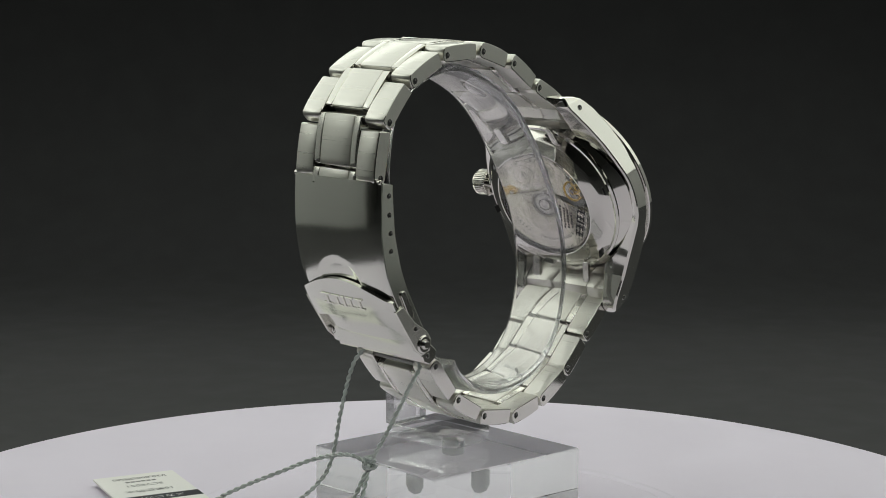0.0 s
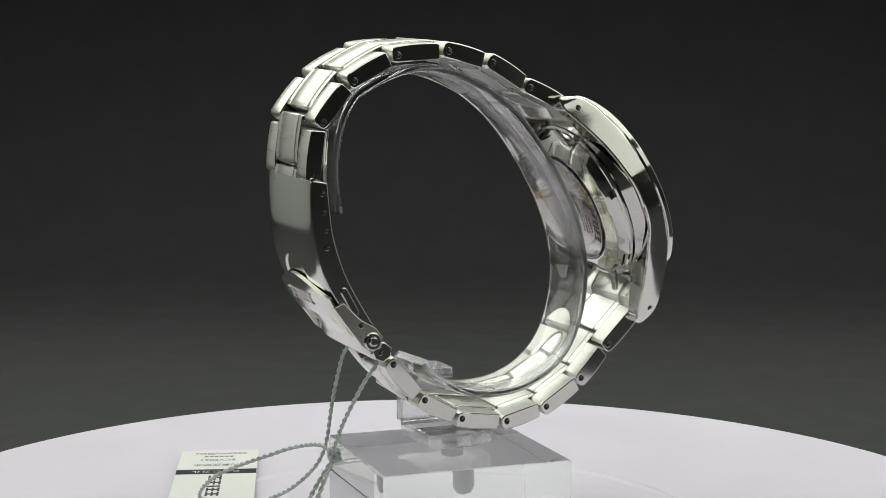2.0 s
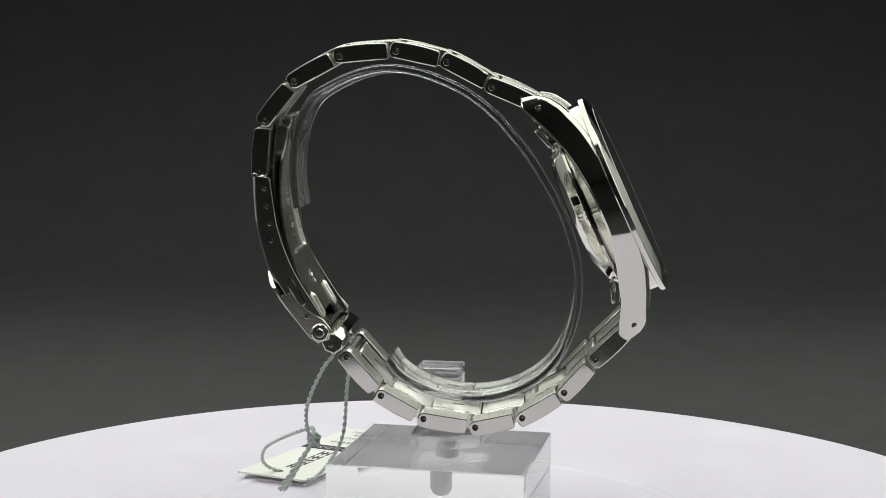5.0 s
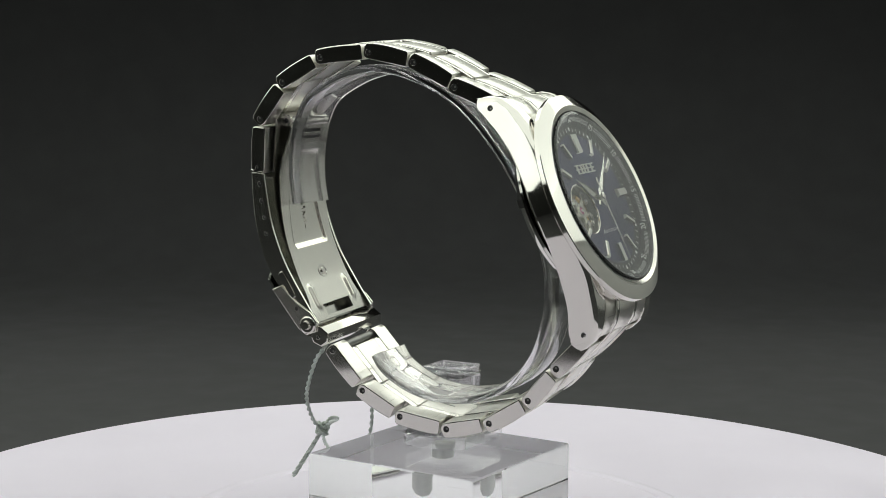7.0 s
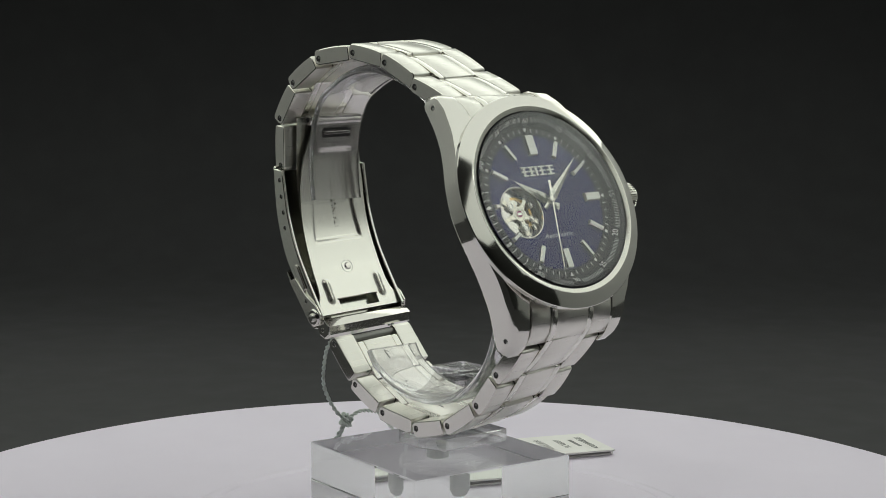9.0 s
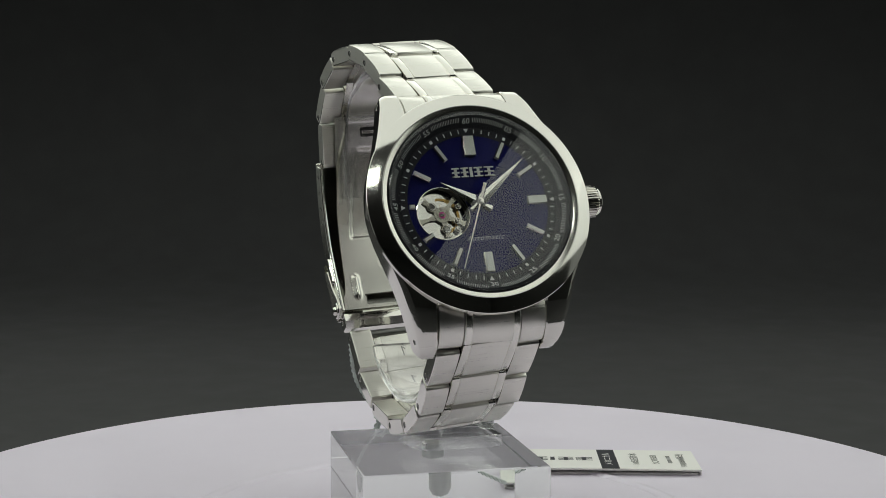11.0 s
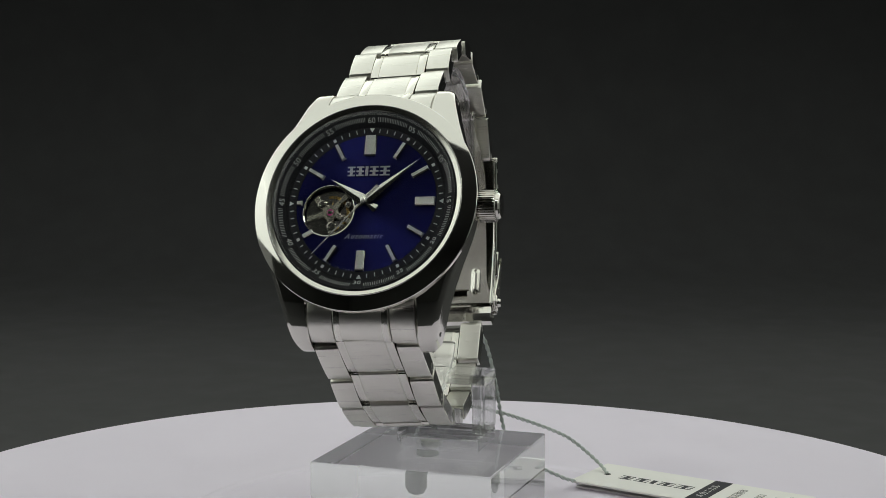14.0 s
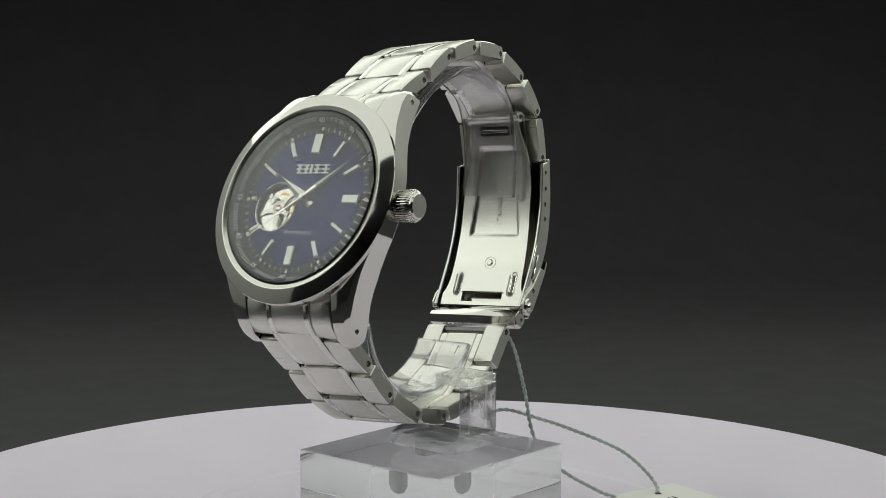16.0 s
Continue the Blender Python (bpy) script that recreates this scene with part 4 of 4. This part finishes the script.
    part("hinge_bar", slab(bar, -11.2, 11.2, 0.3), polished, w, "polished cross bar of the clasp", m)
    for s in (-1, 1):
        pin_hole(w, m @ Matrix.Translation((s * 11.21, 20.4, 39.8)) @ Matrix.Rotation(radians(90 * s), 4, "Y"), 0.4)


def build_watch():
    w = thing("wristwatch", (-2.9, -8.4, 22.2), "stainless steel wristwatch with blue dial, closed round a clear cuff", "watch")
    build_case(w)
    second, balance, bx = build_dial(w)
    build_bracelet(w)
    build_clasp(w)
    return w, second, balance, bx


# ---------------------------------------------------------------- price tag with its cord
TAG = pose(23.8, 43.0, 0, 0, 0, -17.4)


def twisted(points, r=0.25, n=90, twist=3.0, loose=0.0):
    """Two strands laid round one another along a path."""
    path = smooth_path(points, n)
    bms = []
    length = sum((b - a).length for a, b in zip(path, path[1:]))
    for strand in (0, 1):
        bm = bmesh.new()
        rings = []
        for i, p in enumerate(path):
            d = (path[min(i + 1, n - 1)] - path[max(i - 1, 0)]).normalized()
            a = d.orthogonal() if abs(d.z) > 0.99 else Vector((0, 0, 1)).cross(d)
            a.normalize()
            b = d.cross(a)
            th = 2 * math.pi * (i / (n - 1)) * length / twist + strand * math.pi
            c = p + (a * math.cos(th) + b * math.sin(th)) * r * (0.85 + loose * i / n)
            rings.append([bm.verts.new(c + (a * math.cos(q) + b * math.sin(q)) * r) for q in [2 * math.pi * k / 7 for k in range(7)]])
        for x, y in zip(rings, rings[1:]):
            ring_faces(bm, x, y)
        bm.faces.new(rings[0])
        bm.faces.new(rings[-1])
        bms.append(bm)
    return join(bms)


KNOT = (-6.4, 25.2, 18.0)


def build_tag():
    ob = thing("price_tag", (48, 36, 0), "folded white card tag on pale green cord, lying on turntable", "price tag")
    card = prism(rounded_rect(51, 18.6, 0.3, 2), 0, 0.45, 0.05)
    card.transform(Matrix.Translation((25.5, 0, 0)))
    up = TAG @ Matrix.Translation((0, 0, 1.4)) @ pose(0, 0, 0, 0, 0.3, 0)
    top = part("card", card, card_white, ob, "white printed card leaf", up)
    low = prism(rounded_rect(49.4, 16.4, 0.3, 2), 0.02, 0.45, 0.05)
    low.transform(Matrix.Translation((25.6, 0, 0)))
    part("under_card", low, card_white, ob, "lower leaf of the folded card", TAG)
    fold = prism([(-0.25, -8.2), (0.25, -8.2), (0.25, 8.2), (-0.25, 8.2)], 0.1, 1.5, 0.05)
    part("fold", fold, card_white, ob, m=TAG @ Matrix.Translation((50.8, 0, 0)))
    part("band", box(27.6, 31.8, -9.25, 9.25, 0.455, 0.48, 0.003), print_black, top, "black printed band", up)
    # the card is uncut; a near-black disc paints the hole's shade
    part("eyelet", lathe([(0, 0.47), (0.75, 0.47), (0.8, 0.44)], 20), pit, top, "near-black disc for the shade in the punched hole", up @ Matrix.Translation((4.6, 0.4, 0)))
    for x, wd in ((9.8, 3.2), (13.6, 3.2), (16.4, 1.2), (19.6, 3.6), (24.0, 4.0)):
        part("maker_mark", join([box(x - wd / 2, x + wd / 2, 1.0, 1.5, 0.455, 0.475, 0.003), box(x - wd / 2, x + wd / 2, -1.5, -1.0, 0.455, 0.475, 0.003), box(x - wd / 2, x + wd / 2, -0.22, 0.22, 0.455, 0.475, 0.003), box(x - 0.5, x + 0.5, -1.0, 1.0, 0.455, 0.472, 0.003)]), print_black, top, "black printed mark", up)
    for text, size, x, y, mt in (("メカニカル", 2.3, 29.7, 0.0, card_white), ("10気圧防水", 2.2, 36.2, 0.3, print_grey), ("SCVE051", 2.3, 41.0, 0.2, print_grey), ("¥30,800(税込)", 2.1, 47.4, -0.4, print_grey)):
        b = lettering(text, size, 0.02)
        b.transform(Matrix.Translation((x, y, 0.49)) @ Matrix.Rotation(radians(90), 4, "Z"))
        part("lettering", b, mt, top, "printed characters", up)
    part("printed_line", join([box(43.9, 44.9, -3.4 + 1.2 * k, -2.5 + 1.2 * k, 0.455, 0.475, 0.003) for k in range(6)]), print_grey, top, "line of small dark print", up)
    k = Vector(KNOT)
    eye = up @ Vector((4.6, 0.4, 0.5))
    part("cord", join([
        twisted([(20.5, 32.0, 2.6), (13.4, 28.0, 6.8), (9.2, 24.2, 12.0), (8.0, 22.2, 17.0), (6.6, 21.2, 26.1), (4.6, 19.8, 35.2), (1.5, 18.9, 39.4)], n=300),
        twisted([(1.5, 18.9, 39.4), (-3, 18.9, 39.9), (-8, 18.9, 39.8), (-12.5, 18.9, 39.0), (-14.2, 19.3, 37.0)], n=150),
        twisted([(-14.2, 19.3, 37.0), (-14.0, 21.6, 34.0), (-12.2, 25.1, 26.5), (-8.8, 26.0, 20.6), k + Vector((-0.3, 0.2, 0.4))], n=180)]), cord, ob, "pale green twisted cord loop")
    part("tag_cord", twisted([k, (-1.5, 26.6, 19.2), (5.2, 29.4, 17.6), (9.5, 34.4, 15.2), (15.2, 39.7, 12.0), (19.2, 43.2, 9.2), (23.3, 44.9, 5.6), (26.6, 44.2, 3.0), eye], n=300), cord, ob, "cord to the card")
    part("tag_cord", twisted([(20.5, 32.0, 2.6), (23.5, 36, 1.1), (28, 40.5, 0.95)], n=90), cord, ob, "cord under the card")
    part("cord_tail", twisted([k, (-7.6, 28.0, 13.0), (-9.0, 31.0, 7.6)], n=110, loose=0.25), cord, ob, "loose cord end")
    part("cord_tail", twisted([k, (-6.4, 28.6, 13.0), (-7.0, 32.5, 7.2)], n=110, loose=0.25), cord, ob, "loose cord end")
    loops = []
    for j, (rx, rz) in enumerate(((20, 0), (65, 40), (100, 110), (35, 75))):
        circ = [Vector((1.05 * math.cos(a), 1.05 * math.sin(a), 0.35 * math.sin(2 * a))) for a in [2 * math.pi * q / 9 for q in range(10)]]
        mm = Matrix.Translation(k + Vector((0.1 * j, 0.1, 0.35 * j - 0.5))) @ pose(0, 0, 0, rx, 0, rz)
        loops.append(twisted([mm @ c for c in circ], n=60, r=0.27))
    part("knot", join(loops), cord, ob, "tight cord knot")
    return ob


build_booth()
build_lights()
platter = build_turntable()
stand = build_stand()
watch, second_hand, balance_wheel, heart_pose = build_watch()
tag = build_tag()


def motions():
    steps = [0.5 * k for k in range(33)]
    for ob in (platter, stand, watch, tag):
        walk(ob, [(t, table(t) @ PLACE[ob]) for t in steps])
    base = PLACE[watch].inverted()
    walk(second_hand, [(t, base @ metres(at_angle(6 * (35.3 + t - 12.5)))) for t in steps])
    walk(balance_wheel, [(k / 30, base @ metres(heart_pose @ Matrix.Rotation(radians(75 * math.sin(2 * math.pi * 3 * k / 30)), 4, "Z"))) for k in range(481)])


motions()
